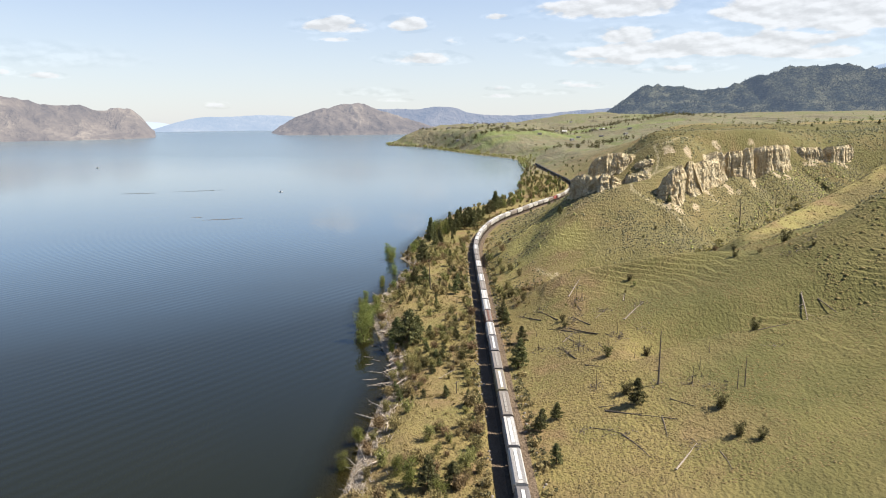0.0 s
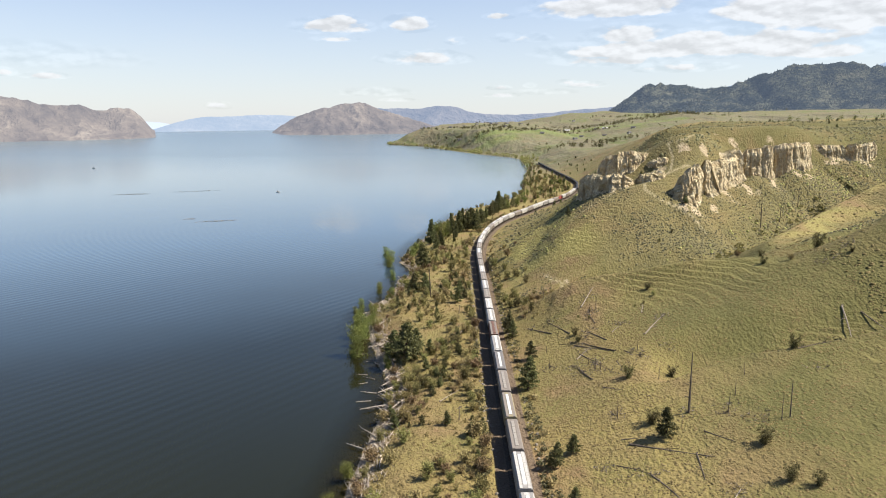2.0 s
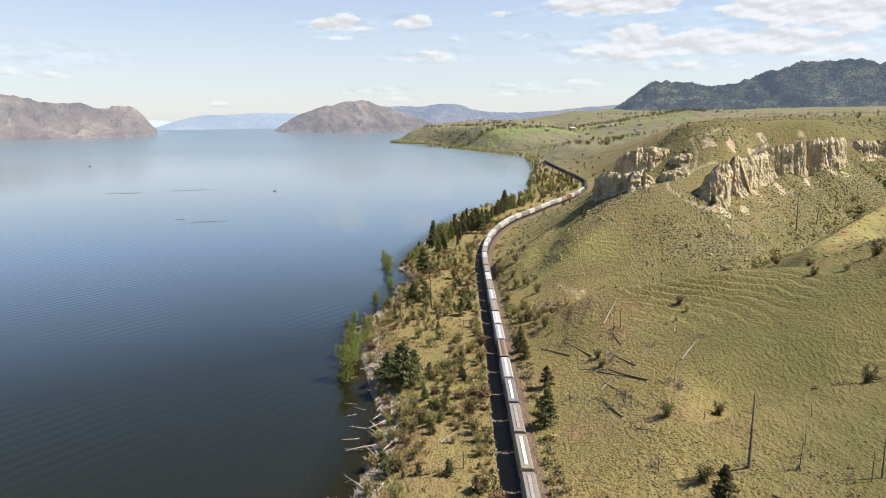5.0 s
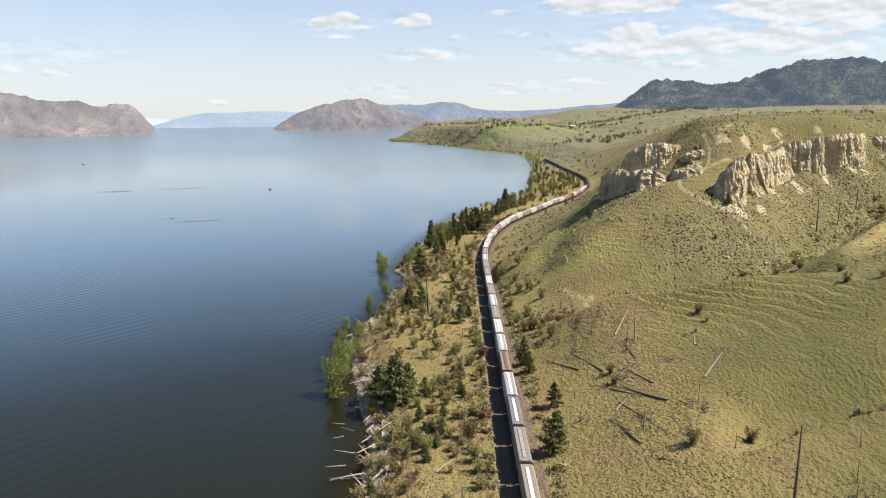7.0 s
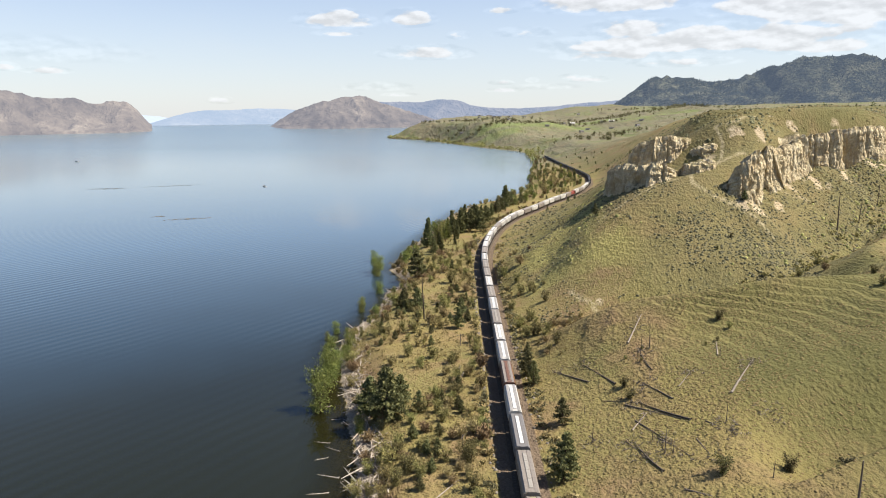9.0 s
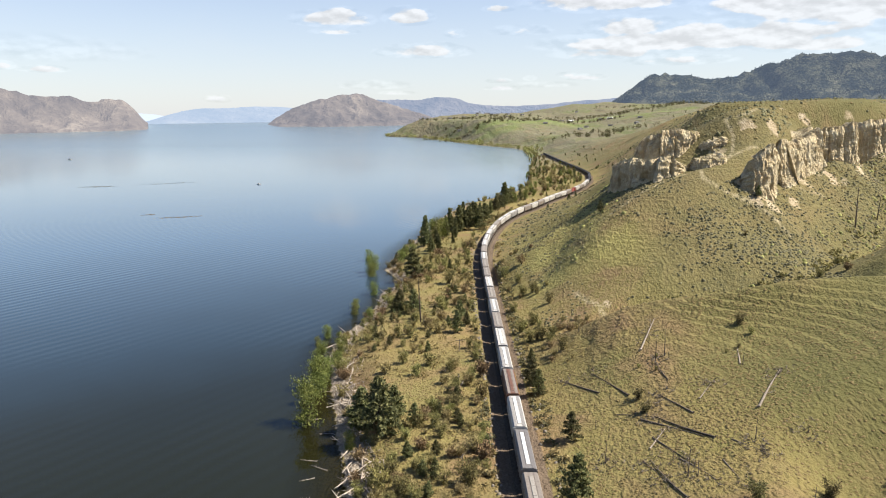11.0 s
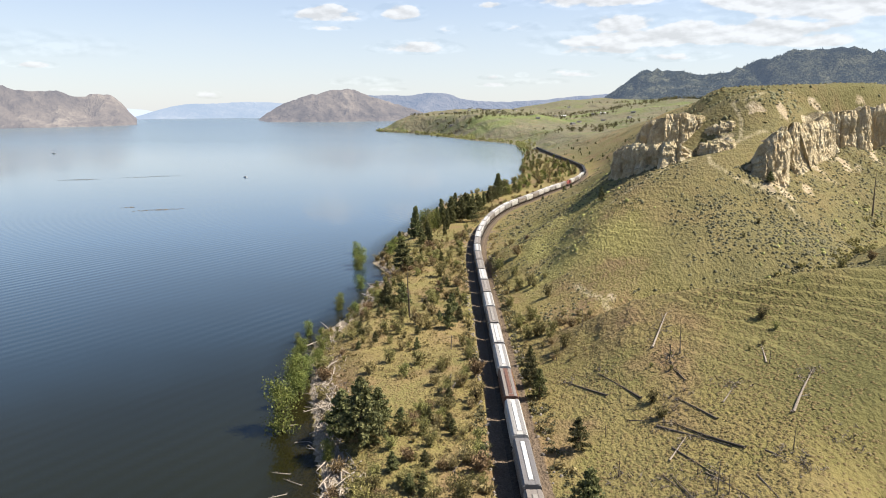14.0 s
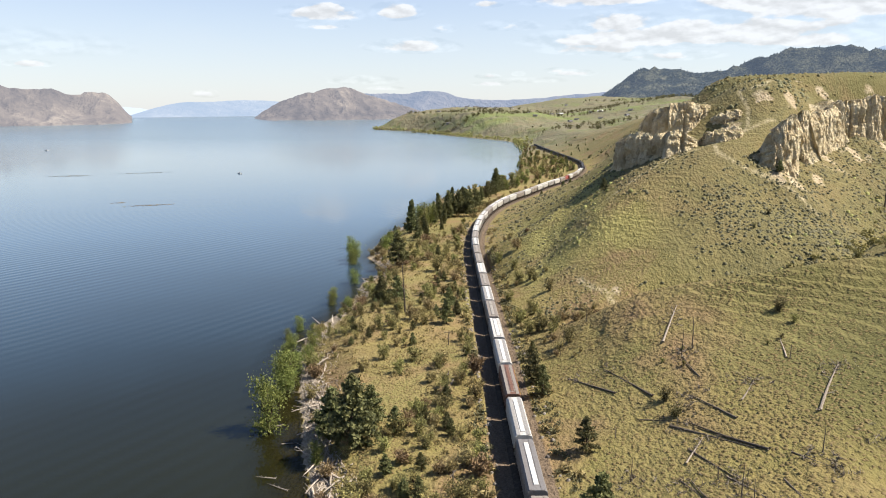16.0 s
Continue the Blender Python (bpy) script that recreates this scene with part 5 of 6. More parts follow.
SHRUBS_UP = [(44.9, 168.5, 3.2), (45.5, 195.5, 3.4), (57.6, 197, 3), (84, 197.5, 3), (88.5, 194.3, 3.4), (63, 150.7, 3.6), (62.3, 136.8, 3), (66, 134, 2.6), (125, 258.4, 4.6), (105, 254.6, 2.6), (66.5, 258, 2.2), (38, 238.3, 2.2),
             (38, 232.5, 2.4), (18.7, 305.7, 5), (126, 238.4, 1.8), (112.7, 251, 2.2), (107, 302, 3.8), (114, 300.6, 3.2), (108, 264, 2.2), (23.4, 310.8, 4), (24.5, 374.8, 5), (16.8, 373, 5), (21.8, 358.8, 4.5), (29.8, 326, 4.2), (17.8, 329, 4), (26.9, 340, 3.2)]
for x, y, h in SHRUBS_UP:
    leafy = slope_bushes if x > 30 and y < 300 else bushes
    (leafy if random.random() < 0.75 else twigs).put(x, y, 1.25 * h if x > 30 and y < 300 else h)
SHRUBS_LOW = [(4.1, 176.7, 4.8), (1.8, 215.2, 5), (-1.9, 247.3, 4.8), (-16, 128, 5), (-18, 146, 5), (2, 140, 5), (5, 158, 4.5), (-14, 176, 4.5), (-17, 190, 4.5), (-20.6, 273.7, 3.8), (-16.4, 280.7, 4.6), (-9, 278.5, 4.6), (-4.4, 265, 3.4), (-2.7, 246, 3.4), (-12.2, 235, 3.4), (-2.3, 226, 3.2), (-14.3, 225, 3.8), (-8, 221, 3.8), (-0.3, 226, 3.2), (3.8, 280.7, 3.2), (4.6, 235.6, 3.6),
              (-11.6, 312.3, 4.6), (-5.2, 374.4, 7), (-21.7, 424, 5.5), (-11.7, 434.8, 5.5), (-6.3, 247.8, 3.6), (-11.5, 214, 4), (-8.5, 230.5, 3.4), (4, 229, 4), (2.3, 204.3, 4.6), (3.3, 176.3, 4.2), (-12, 271, 4), (-13.7, 220.5, 4.4), (-16.5, 166, 5), (-7, 156.6, 5), (4.6, 149, 5), (-11.5, 141.7, 4.6)]
for k, (x, y, h) in enumerate(SHRUBS_LOW):
    (twigs if k % 3 == 0 else bushes).put(x, y, h)
# the scatter of the bench
spots = []
tries = 0
while len(spots) < 560 and tries < 14000:
    tries += 1
    y = random.uniform(100, 470) if random.random() < 0.8 else random.uniform(470, 720)
    lo, hi = float(shore_x(y)) + 1.0, float(track_x(y)) - 6.5
    if hi - lo < 4:
        continue
    x = lo + (hi - lo) * random.random() ** (0.8 if y < 300 else 1.0)
    edge = min(x - lo, hi - x)
    if float(fbm(x / 16 + 3, y / 16, 2, 1)) < -0.05 and edge > 4:
        continue
    if any((x - a) ** 2 + (y - b) ** 2 < 4.6 for a, b in spots):
        continue
    spots.append((x, y))
    h = random.choice((1.8, 2.4, 2.8, 3.2, 3.8, 4.4)) * random.uniform(0.85, 1.15)
    random.choice((twigs, twigs, bushes, bushes, willows, willows, pines)).put(x, y, h)
for k in range(28):
    y = random.uniform(250, 420)
    x = float(track_x(y)) + random.uniform(8, 24) * (0.6 + 0.4 * random.random())
    (willows if k % 3 else twigs).put(x, y, random.uniform(1.0, 2.8))
# brush at the gully's mouth and along the uphill side of the railway
for k in range(20):
    twigs.put(random.uniform(26, 46), random.uniform(289, 304), random.uniform(1.4, 3.0))
for k in range(11):
    y = random.uniform(262, 350)
    bushes.put(float(track_x(y)) + random.uniform(7, 17), y, random.uniform(2.6, 4.8))
# trees of the flooded flat up the lake, and beyond
for k in range(250):
    y = random.uniform(720, 1500) if k % 3 == 0 else random.uniform(730, 1050)
    lo, hi = float(shore_x(y)) - 5, float(track_x(y)) - 8
    x = random.uniform(lo, max(hi, lo + 10))
    random.choice((poplars, poplars, willows, willows, bushes, pines)).put(x, y, random.uniform(3, 8))
for k in range(36):
    y = random.uniform(560, 1300)
    pines.put(float(track_x(y)) + random.uniform(12, 60), y, random.uniform(2, 5))
for k in range(20):
    x, y = random.uniform(140, 420), random.uniform(470, 800)
    pines.put(x, y, random.uniform(2, 6))
for stand in (pines, firs, poplars, bushes, slope_bushes, willows, twigs):
    stand.done()


# ---- dead wood ----
def log_parts(length, thick, seed, stubs=8, roots=True):
    """Meshes of a fallen trunk along +x, its butt at the origin: the trunk, its broken limbs and its torn roots."""
    r = np.random.default_rng(seed)
    t = np.linspace(0, 1, 9)
    bend = r.normal(0, 0.02 * length, 2)
    pts = np.stack([t * length, bend[0] * np.sin(t * 3), thick * 0.8 + bend[1] * 0.3 * np.sin(t * 3)], -1)
    made = [("trunk", tube(pts, [thick * (1 - 0.78 * u) * (1 + 0.1 * r.normal()) + 0.02 for u in t], 7))]
    for k in range(stubs):
        u = r.uniform(0.3, 0.98)
        base = np.array([np.interp(u, t, pts[:, i]) for i in range(3)])
        d = r.normal(size=3)
        d[2] = abs(d[2]) * 0.3
        d[0] = abs(d[0])
        d /= np.linalg.norm(d)
        ln = length * r.uniform(0.05, 0.2)
        made.append(("branch", tube([base, base + d * ln * 0.6, base + d * ln + (0, 0, -0.05)], [0.22 * thick, 0.14 * thick, 0.015], 4)))
    for k in range(5 if roots else 0):
        d = np.array([-0.4, *r.normal(0, 1, 2)])
        d[2] = abs(d[2])
        made.append(("root", tube([(0, 0, thick), np.array([0, 0, thick]) + d / np.linalg.norm(d) * thick * r.uniform(1.5, 3)], [thick * 0.4, 0.03], 4)))
    return made


def log_mesh(length, thick, seed, stubs=7, roots=True):
    """The same log as one weathered piece, for the heaps on the shore."""
    return mesh_of("driftwood_log", *joined([m for n, m in log_parts(length, thick, seed, stubs, roots)]))


def log_model(mat, *shape):
    return [(n, mesh_of(n, *m)) for n, m in log_parts(*shape)], mat


def lay(name, model, x0, y0, x1, y1, label, category, group, length):
    """Lays a log, with its limbs as parts, from one place on the ground to another."""
    z0, z1 = height_at(x0, y0), height_at(x1, y1)
    d = Vector((x1 - x0, y1 - y0, z1 - z0))
    s = d.length / length
    m = Matrix.Translation((x0, y0, z0 - 0.02)) @ d.to_track_quat("X", "Z").to_matrix().to_4x4() @ Matrix.Diagonal((s, max(0.7, s**0.6), max(0.7, s**0.6), 1))
    ob = thing(name, m, label, category, group)
    for n, me in model[0]:
        part(n, me, model[1], ob)
    return ob


LOGS = [(36.6, 230, 44.9, 217.3), (38.7, 193.6, 48.1, 181.4), (37.1, 164.3, 45.8, 161.1), (38.1, 161.3, 52.6, 149.3), (49.7, 152, 48.2, 142.2), (33.8, 154, 38.8, 148.4), (39.2, 147.5, 42.4, 135), (54, 160, 58.2, 153.2), (115.7, 212.4, 118, 200), (56.3, 132, 56, 124.5),
        (89.2, 193.3, 98.8, 194), (36.6, 241, 31.5, 256.4), (31.3, 246.7, 24.7, 259.4), (33, 235, 38.3, 230), (46.4, 215.8, 39.2, 229.6), (45.8, 226.2, 42, 237.5), (36.9, 222, 40, 212), (39.2, 212.6, 42.3, 203.3), (33.5, 215, 35, 207.6), (48.6, 213.7, 52, 207.8), (45.2, 208.5, 45.5, 202), (45.3, 242, 45, 250), (37, 201, 34.8, 214.3)]
dark_logs = [log_model(M["burnt"], 10, 0.155, 200 + k, 12) for k in range(4)]
for k, row in enumerate(LOGS):
    lay("fallen_log", dark_logs[k % 4], *row, "dark charred fallen log with broken limbs on grass", "log", "burnt logs on the slope", 10)
PALE_LOGS = [(48.5, 231, 52.3, 235.7), (56.6, 221.9, 65.8, 234.3), (35.5, 218.8, 39.8, 223.9), (45.9, 128, 53, 137), (112, 216, 107.7, 201), (-5.8, 200, -0.7, 208), (-34.9, 384.7, -19.7, 374.4), (-0.5, 262, 2.2, 272), (43, 257, 49, 268), (60.3, 241, 62.3, 248)]
pale_logs = [log_model(M["old_log"], 10, 0.18, 220 + k, 10) for k in range(3)]
for k, row in enumerate(PALE_LOGS):
    lay("fallen_log", pale_logs[k % 3], *row, "bleached grey fallen log lying on the ground", "log", "bleached logs", 10)


def snag_mesh(h, seed):
    r = np.random.default_rng(seed)
    t = np.linspace(0, 1, 8)
    lean = r.normal(0, 0.03 * h, 2)
    pts = np.stack([lean[0] * t, lean[1] * t, h * t - 0.2 * (t == 0)], -1)
    pieces = [tube(pts, [(0.013 * h + 0.04) * (1 - 0.8 * u) + 0.02 for u in t], 7)]
    for k in range(11):
        u = r.uniform(0.25, 0.95)
        ang = r.uniform(0, 2 * math.pi)
        ln = h * r.uniform(0.04, 0.14) * (1.1 - u)
        base = np.array([lean[0] * u, lean[1] * u, h * u])
        pieces.append(tube([base, base + (math.cos(ang) * ln, math.sin(ang) * ln, r.uniform(-0.3, 0.3) * ln)], [0.03 + 0.004 * h, 0.012], 4))
    return mesh_of("dead_tree", *joined(pieces))


SNAGS = [(53.7, 170, 15), (61.5, 166.8, 5), (70.4, 159.7, 6), (72.5, 160.4, 8.5), (147, 357, 15), (160, 366, 10), (176, 382, 10), (44.8, 250.7, 5.4), (47.3, 252, 6.6), (52, 212, 4), (38.8, 206.8, 5.5), (27.2, 218.6, 4), (40.2, 206, 3.2), (-13.8, 320.5, 15), 
         (32.5, 282.8, 5), (60.6, 240.4, 2.8), (53, 192.8, 3.4), (72, 184.5, 3.4), (66, 174.4, 4), (38.3, 175, 5), (24.6, 272, 1.7), (26.3, 277, 1.7), (38, 212.7, 2.2), (28, 232.2, 2.4)]
snags = [snag_mesh(8, 300 + k) for k in range(4)]
for k, (x, y, h) in enumerate(SNAGS):
    me = snags[k % 4]
    if not me.materials:
        me.materials.append(M["burnt"])
    ob = new("dead_tree", me)
    s = h / 8
    ob.matrix_basis = pose(x, y, height_at(x, y) - 0.05, 0, 0, 77 * k) @ Matrix.Diagonal((max(s, 0.6), max(s, 0.6), s, 1))
    tagged(ob, "charred standing dead tree with a few broken limbs", "dead tree", "dead trees on the slope")


def telegraph_pole():
    """An old line-side pole with one crossarm, standing at the origin."""
    ob = thing("telegraph_pole", pose(0, 0, 0), "old weathered wooden pole beside the railway", "pole", "line-side poles")
    part("shaft", mesh_of("shaft", *tube([(0, 0, -0.4), (0.03, 0, 1.8), (0.05, 0.02, 3.8)], [0.15, 0.13, 0.11], 8)), M["burnt"], ob)
    part("crossarm", box_mesh("crossarm", (-1.1, 1.1, -0.06, 0.06, 3.3, 3.43), bevel=0.01), M["burnt"], ob)
    for x in (-0.95, -0.55, 0.55, 0.95):
        part("insulator_pin", mesh_of("insulator_pin", *tube([(x, 0, 3.42), (x, 0, 3.58)], [0.03, 0.04], 6)), M["stone"], ob)
    return ob


pole = telegraph_pole()
pole.matrix_basis = pose(-0.8, 288.9, height_at(-0.8, 288.9), 0, 1, 12)
for x, y in ((-0.8, 261.8), (0.1, 219.8), (-0.3, 186.4)):
    copy_thing(pole, pose(x, y, height_at(x, y), 1, -1, 0.3 * y))

# driftwood heaped along the shore
drift = [log_mesh(6, 0.17, 240 + k, 4, k % 2 == 0) for k in range(5)]
for me in drift:
    me.materials.append(M["grey_wood"])
for k in range(290):
    y = random.choice((random.uniform(120, 260), random.uniform(195, 240), random.uniform(195, 310), random.uniform(240, 330), random.uniform(300, 400)))
    d = max(0.5, random.gauss(3.2, 1.9))
    x = float(shore_x(y)) + d
    ang = random.gauss(97, 24) + (180 if k % 2 else 0)
    ln = random.uniform(0.45, 1.35)
    ob = new("driftwood_log", drift[k % 5])
    ob.matrix_basis = pose(x, y, max(height_at(x, y), -0.12) + 0.18 * random.random(), random.uniform(-6, 6), random.uniform(-9, 3), ang) @ Matrix.Diagonal((ln, ln, ln, 1))
    tagged(ob, "bleached driftwood log heaped on the lake shore", "driftwood", "driftwood on the shore")
_rd = np.random.default_rng(61)
sticks = []
while len(sticks) < 3200:
    y = _rd.uniform(112, 420)
    heap = 0.25 + float(fbm(np.array([y / 17.0]), np.array([2.2]), 2)[0]) + 0.55 * math.exp(-(((y - 215) / 24) ** 2)) + 0.45 * math.exp(-(((y - 262) / 22) ** 2))
    if _rd.random() > heap:
        continue
    x = float(shore_x(y)) + abs(_rd.normal(0, 3.0)) + 0.4
    a, ln = math.radians(_rd.normal(95, 32)), _rd.uniform(0.5, 3.2)
    z = max(height_at(x, y), 0.0) + _rd.uniform(0.03, 0.35)
    rise = _rd.normal(0, 0.10) * ln
    sticks.append(tube([(x, y, z), (x + math.cos(a) * ln, y + math.sin(a) * ln, z + rise)], [0.03 + 0.028 * ln, 0.02], 4))
shaded("driftwood_sticks", mesh_of("driftwood_sticks", *joined(sticks)), M["grey_wood"], "stuff", "bleached grey driftwood sticks heaped along the shore", "driftwood")
for x, y, ang, ln in ((-28, 229, 150, 0.7), (-31, 233, 170, 0.6), (-30, 226, 205, 0.5), (-33, 246, 10, 0.5), (-26, 217, 165, 0.8), (-27, 211, 190, 0.7), (-35, 254, 185, 0.9), (-25, 205, 175, 0.6)):
    ob = new("driftwood_log", drift[int(ang) % 5])
    ob.matrix_basis = pose(x, y, 0.02, 0, 0, ang) @ Matrix.Diagonal((ln, ln, ln, 1))
    tagged(ob, "bleached driftwood log floating at the lake edge", "driftwood", "driftwood on the shore")


# ---- sagebrush and bunch grass ----
def scatter(name, n, box, mat, size, per, long, keep, label, seed):
    """One mesh of many small tufts over the slopes."""
    r = np.random.default_rng(seed)
    x, y = r.uniform(box[0], box[1], n), r.uniform(box[2], box[3], n)
    ok = keep(x, y, r.random(n))
    x, y = x[ok], y[ok]
    z = height(x, y)
    s = size * r.uniform(0.5, 1.5, len(x))
    c = np.repeat(np.stack([x, y, z + 0.45 * s], -1), per, 0)
    sr = np.repeat(s, per)
    c = c + r.normal(0, 1, c.shape) * sr[:, None] * (0.42, 0.42, 0.22)
    v, f = blades(c, sr * 0.27, r, long, 0.5)
    me = mesh_of(name, v, f)
    return shaded(name, me, M[mat], "stuff", label, name.replace("_", " "))


def mounds(name, n, box, mat, wide, tall, keep, label, seed):
    """One mesh of many low rounded tufts, each an uneven ten-sided dome."""
    r = np.random.default_rng(seed)
    x, y = r.uniform(box[0], box[1], n), r.uniform(box[2], box[3], n)
    ok = keep(x, y, r.random(n))
    x, y = x[ok], y[ok]
    z, n = height(x, y), int(ok.sum())
    s = r.uniform(0.55, 1.5, n)
    turn = r.uniform(0, 6.28, n)
    rows = []
    for k in range(5):
        a = turn + k * 2 * math.pi / 5
        for rad, up in ((1.0, -0.25), (0.72, 0.62)):
            j = r.uniform(0.7, 1.3, n)
            rows.append(np.stack([x + np.cos(a + (0.6 if up > 0 else 0)) * wide * s * rad * j, y + np.sin(a + (0.6 if up > 0 else 0)) * wide * s * rad * j, z + tall * s * up * j], -1))
    rows.append(np.stack([x + r.normal(0, 0.12, n) * wide, y + r.normal(0, 0.12, n) * wide, z + tall * s * 1.05], -1))
    v = np.stack(rows, 1).reshape(-1, 3)
    f = []
    for k in range(5):
        a0, b0, a1, b1 = 2 * k, 2 * k + 1, (2 * k + 2) % 10, (2 * k + 3) % 10
        f += [(a0, a1, b0), (a1, b1, b0), (b0, b1, 10)]
    f = np.array(f)
    me = mesh_of(name, v, (f[None] + np.arange(n)[:, None, None] * 11).reshape(-1, 3), True)
    return shaded(name, me, M[mat], "stuff", label, name.replace("_", " "))


def off_spur(x, y):
    return (along_line(x, y, SPUR)[0] > 16) | (x < 112)


def off_track(x, y):
    e = x - track_x(y)
    return np.abs(e) > 5.0


mounds("sagebrush", 36000, (26, 260, 262, 470), "sage", 0.44, 0.34, lambda x, y, q: off_spur(x, y) & (y + 0.18 * x > 301) & ((x < 85) | (y < 362 + 0.68 * (x - 103))) & off_track(x, y) & (fbm(x / 22, y / 22, 3) + q * 1.1 + 0.66 * smooth(55, 95, x) > 0.9), "grey-green sagebrush dotted over the dry slopes", 5)
mounds("dark_sage_clumps", 7000, (40, 240, 268, 440), "olive", 0.6, 0.52, lambda x, y, q: off_spur(x, y) & (y + 0.18 * x > 305) & ((x < 85) | (y < 358 + 0.66 * (x - 103))) & (x - track_x(y) > 9) & (fbm(x / 30, y / 30, 3, 1) + q * 0.9 + 0.42 * smooth(70, 110, x) > 1.0), "larger dark sagebrush clumps standing on the slope below the bluffs", 25)
mounds("bunch_grass", 52000, (-40, 125, 120, 310), "grass", 0.27, 0.08, lambda x, y, q: (x - shore_x(y) > 3.5) & (y + 0.18 * x < 298) & off_track(x, y) & (fbm(x / 14, y / 14, 3, 1) + q * 1.5 - 0.7 * smooth(45, 85, x) > 0.3), "tufts of pale yellow-green bunch grass", 6)
mounds("bank_grass", 30000, (18, 100, 300, 500), "grass", 0.26, 0.13, lambda x, y, q: (x - track_x(y) > 8) & (x - track_x(y) < 52) & (x < 74) & (along_line(x, y, TALUS)[0] > 4) & (fbm(x / 16, y / 16, 3) + q > 0.3), "tufts of fresh yellow-green grass on the bank above the railway curve", 20)
mounds("slope_sage", 4200, (20, 110, 360, 560), "sage", 0.45, 0.24, lambda x, y, q: (x - track_x(y) > 7) & (x - track_x(y) < 42) & (along_line(x, y, TALUS)[0] > 3) & (fbm(x / 18, y / 18, 3, 2) + q > 0.35), "grey-green sagebrush on the bank above the railway curve", 19)
mounds("plateau_sage", 11000, (85, 330, 395, 600), "sage", 0.6, 0.55, lambda x, y, q: (height(x, y) > 62) & (along_line(x, y, TALUS)[0] > 14) & (fbm(x / 26, y / 26, 3, 2) + q > 0.5), "dark sagebrush over the plateau above the bluffs", 18)
mounds("upper_grass", 9000, (120, 300, 150, 480), "grass", 0.6, 0.24, lambda x, y, q: fbm(x / 24, y / 24, 3, 1) + q * 1.3 > 0.35, "tufts of pale grass on the upper slopes", 7)
mounds("low_brush", 6500, (18, 420, 380, 1000), "sage", 0.95, 0.7, lambda x, y, q: (x - track_x(y) > 9) & (y > 420 + 0.6 * np.minimum(x, 200)) & (fbm(x / 40, y / 40, 3) + q > 0.45), "low brush on the far slopes above the railway", 8)
scatter("trackside_sage", 5200, (4, 32, 100, 400), "sage", 0.75, 34, 1.0, lambda x, y, q: (x - track_x(y) > 4.8) & (x - track_x(y) < 5.6 + 3.6 * q * q), "low grey-green brush along the railway bank", 15)
scatter("bank_sage", 7000, (-4, 62, 100, 640), "sage", 0.95, 34, 1.0, lambda x, y, q: (track_x(y) - x > 5.8) & (track_x(y) - x < 6.3 + 2.0 * q * q), "pale grey-green brush along the lake side of the railway bank", 16)
mounds("bedside_stones", 2600, (-2, 30, 100, 480), "stone", 0.4, 0.34, lambda x, y, q: np.abs(np.abs(x - track_x(y)) - 5.0 - q) < 0.9, "rough grey-brown stones along the foot of the railway bank", 11)
scatter("trackside_brush", 420, (-2, 26, 100, 560), "brown", 1.1, 52, 1.5, lambda x, y, q: (np.abs(np.abs(x - track_x(y)) - 7.0) < 1.7), "rank brown weeds beside the railway", 9)
scatter("gully_brush", 1300, (50, 220, 262, 400), "olive", 1.4, 48, 1.0, lambda x, y, q: along_line(x, y, GULLY)[0] < 1.5 + 6 * q * q, "green brush along the bottom of the gully", 10)
scatter("draw_brush", 1500, (60, 118, 190, 212), "sage", 0.8, 40, 1.0, lambda x, y, q: (np.abs(y - 6.5 - np.interp(x, [p[0] for p in DRAW], [p[1] for p in DRAW])) < 0.6 + 3 * q) & (fbm(x / 7, y / 7, 3, 1) + q * 0.5 > 0.38), "low dark brush in the bottom of the shallow draw", 31)
scatter("bench_weeds", 2400, (-45, 8, 105, 480), "tan", 0.7, 20, 1.2, lambda x, y, q: (x - shore_x(y) > 1.5) & (x < track_x(y) - 5) & (fbm(x / 9, y / 9, 3) + q > 0.35), "low tan and green weeds on the bench", 12)
TANGLES = [(62.2, 169.4, 3), (37.3, 206.7, 3), (38.3, 177.4, 4), (65.4, 161.7, 3), (67, 163, 3), (41, 148.2, 3), (36, 150.7, 3), (31.1, 155.1, 3), (46.8, 251.9, 3), (45.4, 262, 3), (40, 212.3, 3), (34.2, 214.5, 4), (37.9, 232.3, 3), (40.8, 233.7, 3), (65.1, 233.5, 3), (61.9, 213, 3), (60, 214, 3), (51, 237, 3), (89.4, 183, 3), (118, 240, 3), (121, 239, 3), (127, 244, 2)] + SNAGS[:2] + SNAGS[7:12] + [(x1, y1, 3) for x0, y0, x1, y1 in LOGS[11:]] + [(x1, y1, 4) for x0, y0, x1, y1 in PALE_LOGS[:5]]


def near_tangle(x, y, q):
    r = np.full(x.shape, 99.0)
    for tx, ty, h in TANGLES:
        r = np.minimum(r, np.hypot(x - tx, y - ty))
    return r < 3.4 * q * q + 0.2


scatter("dead_branches", 44000, (20, 130, 120, 285), "dead_twig", 0.26, 6, 7.0, near_tangle, "tangle of dark dead branches round the fallen logs", 14)


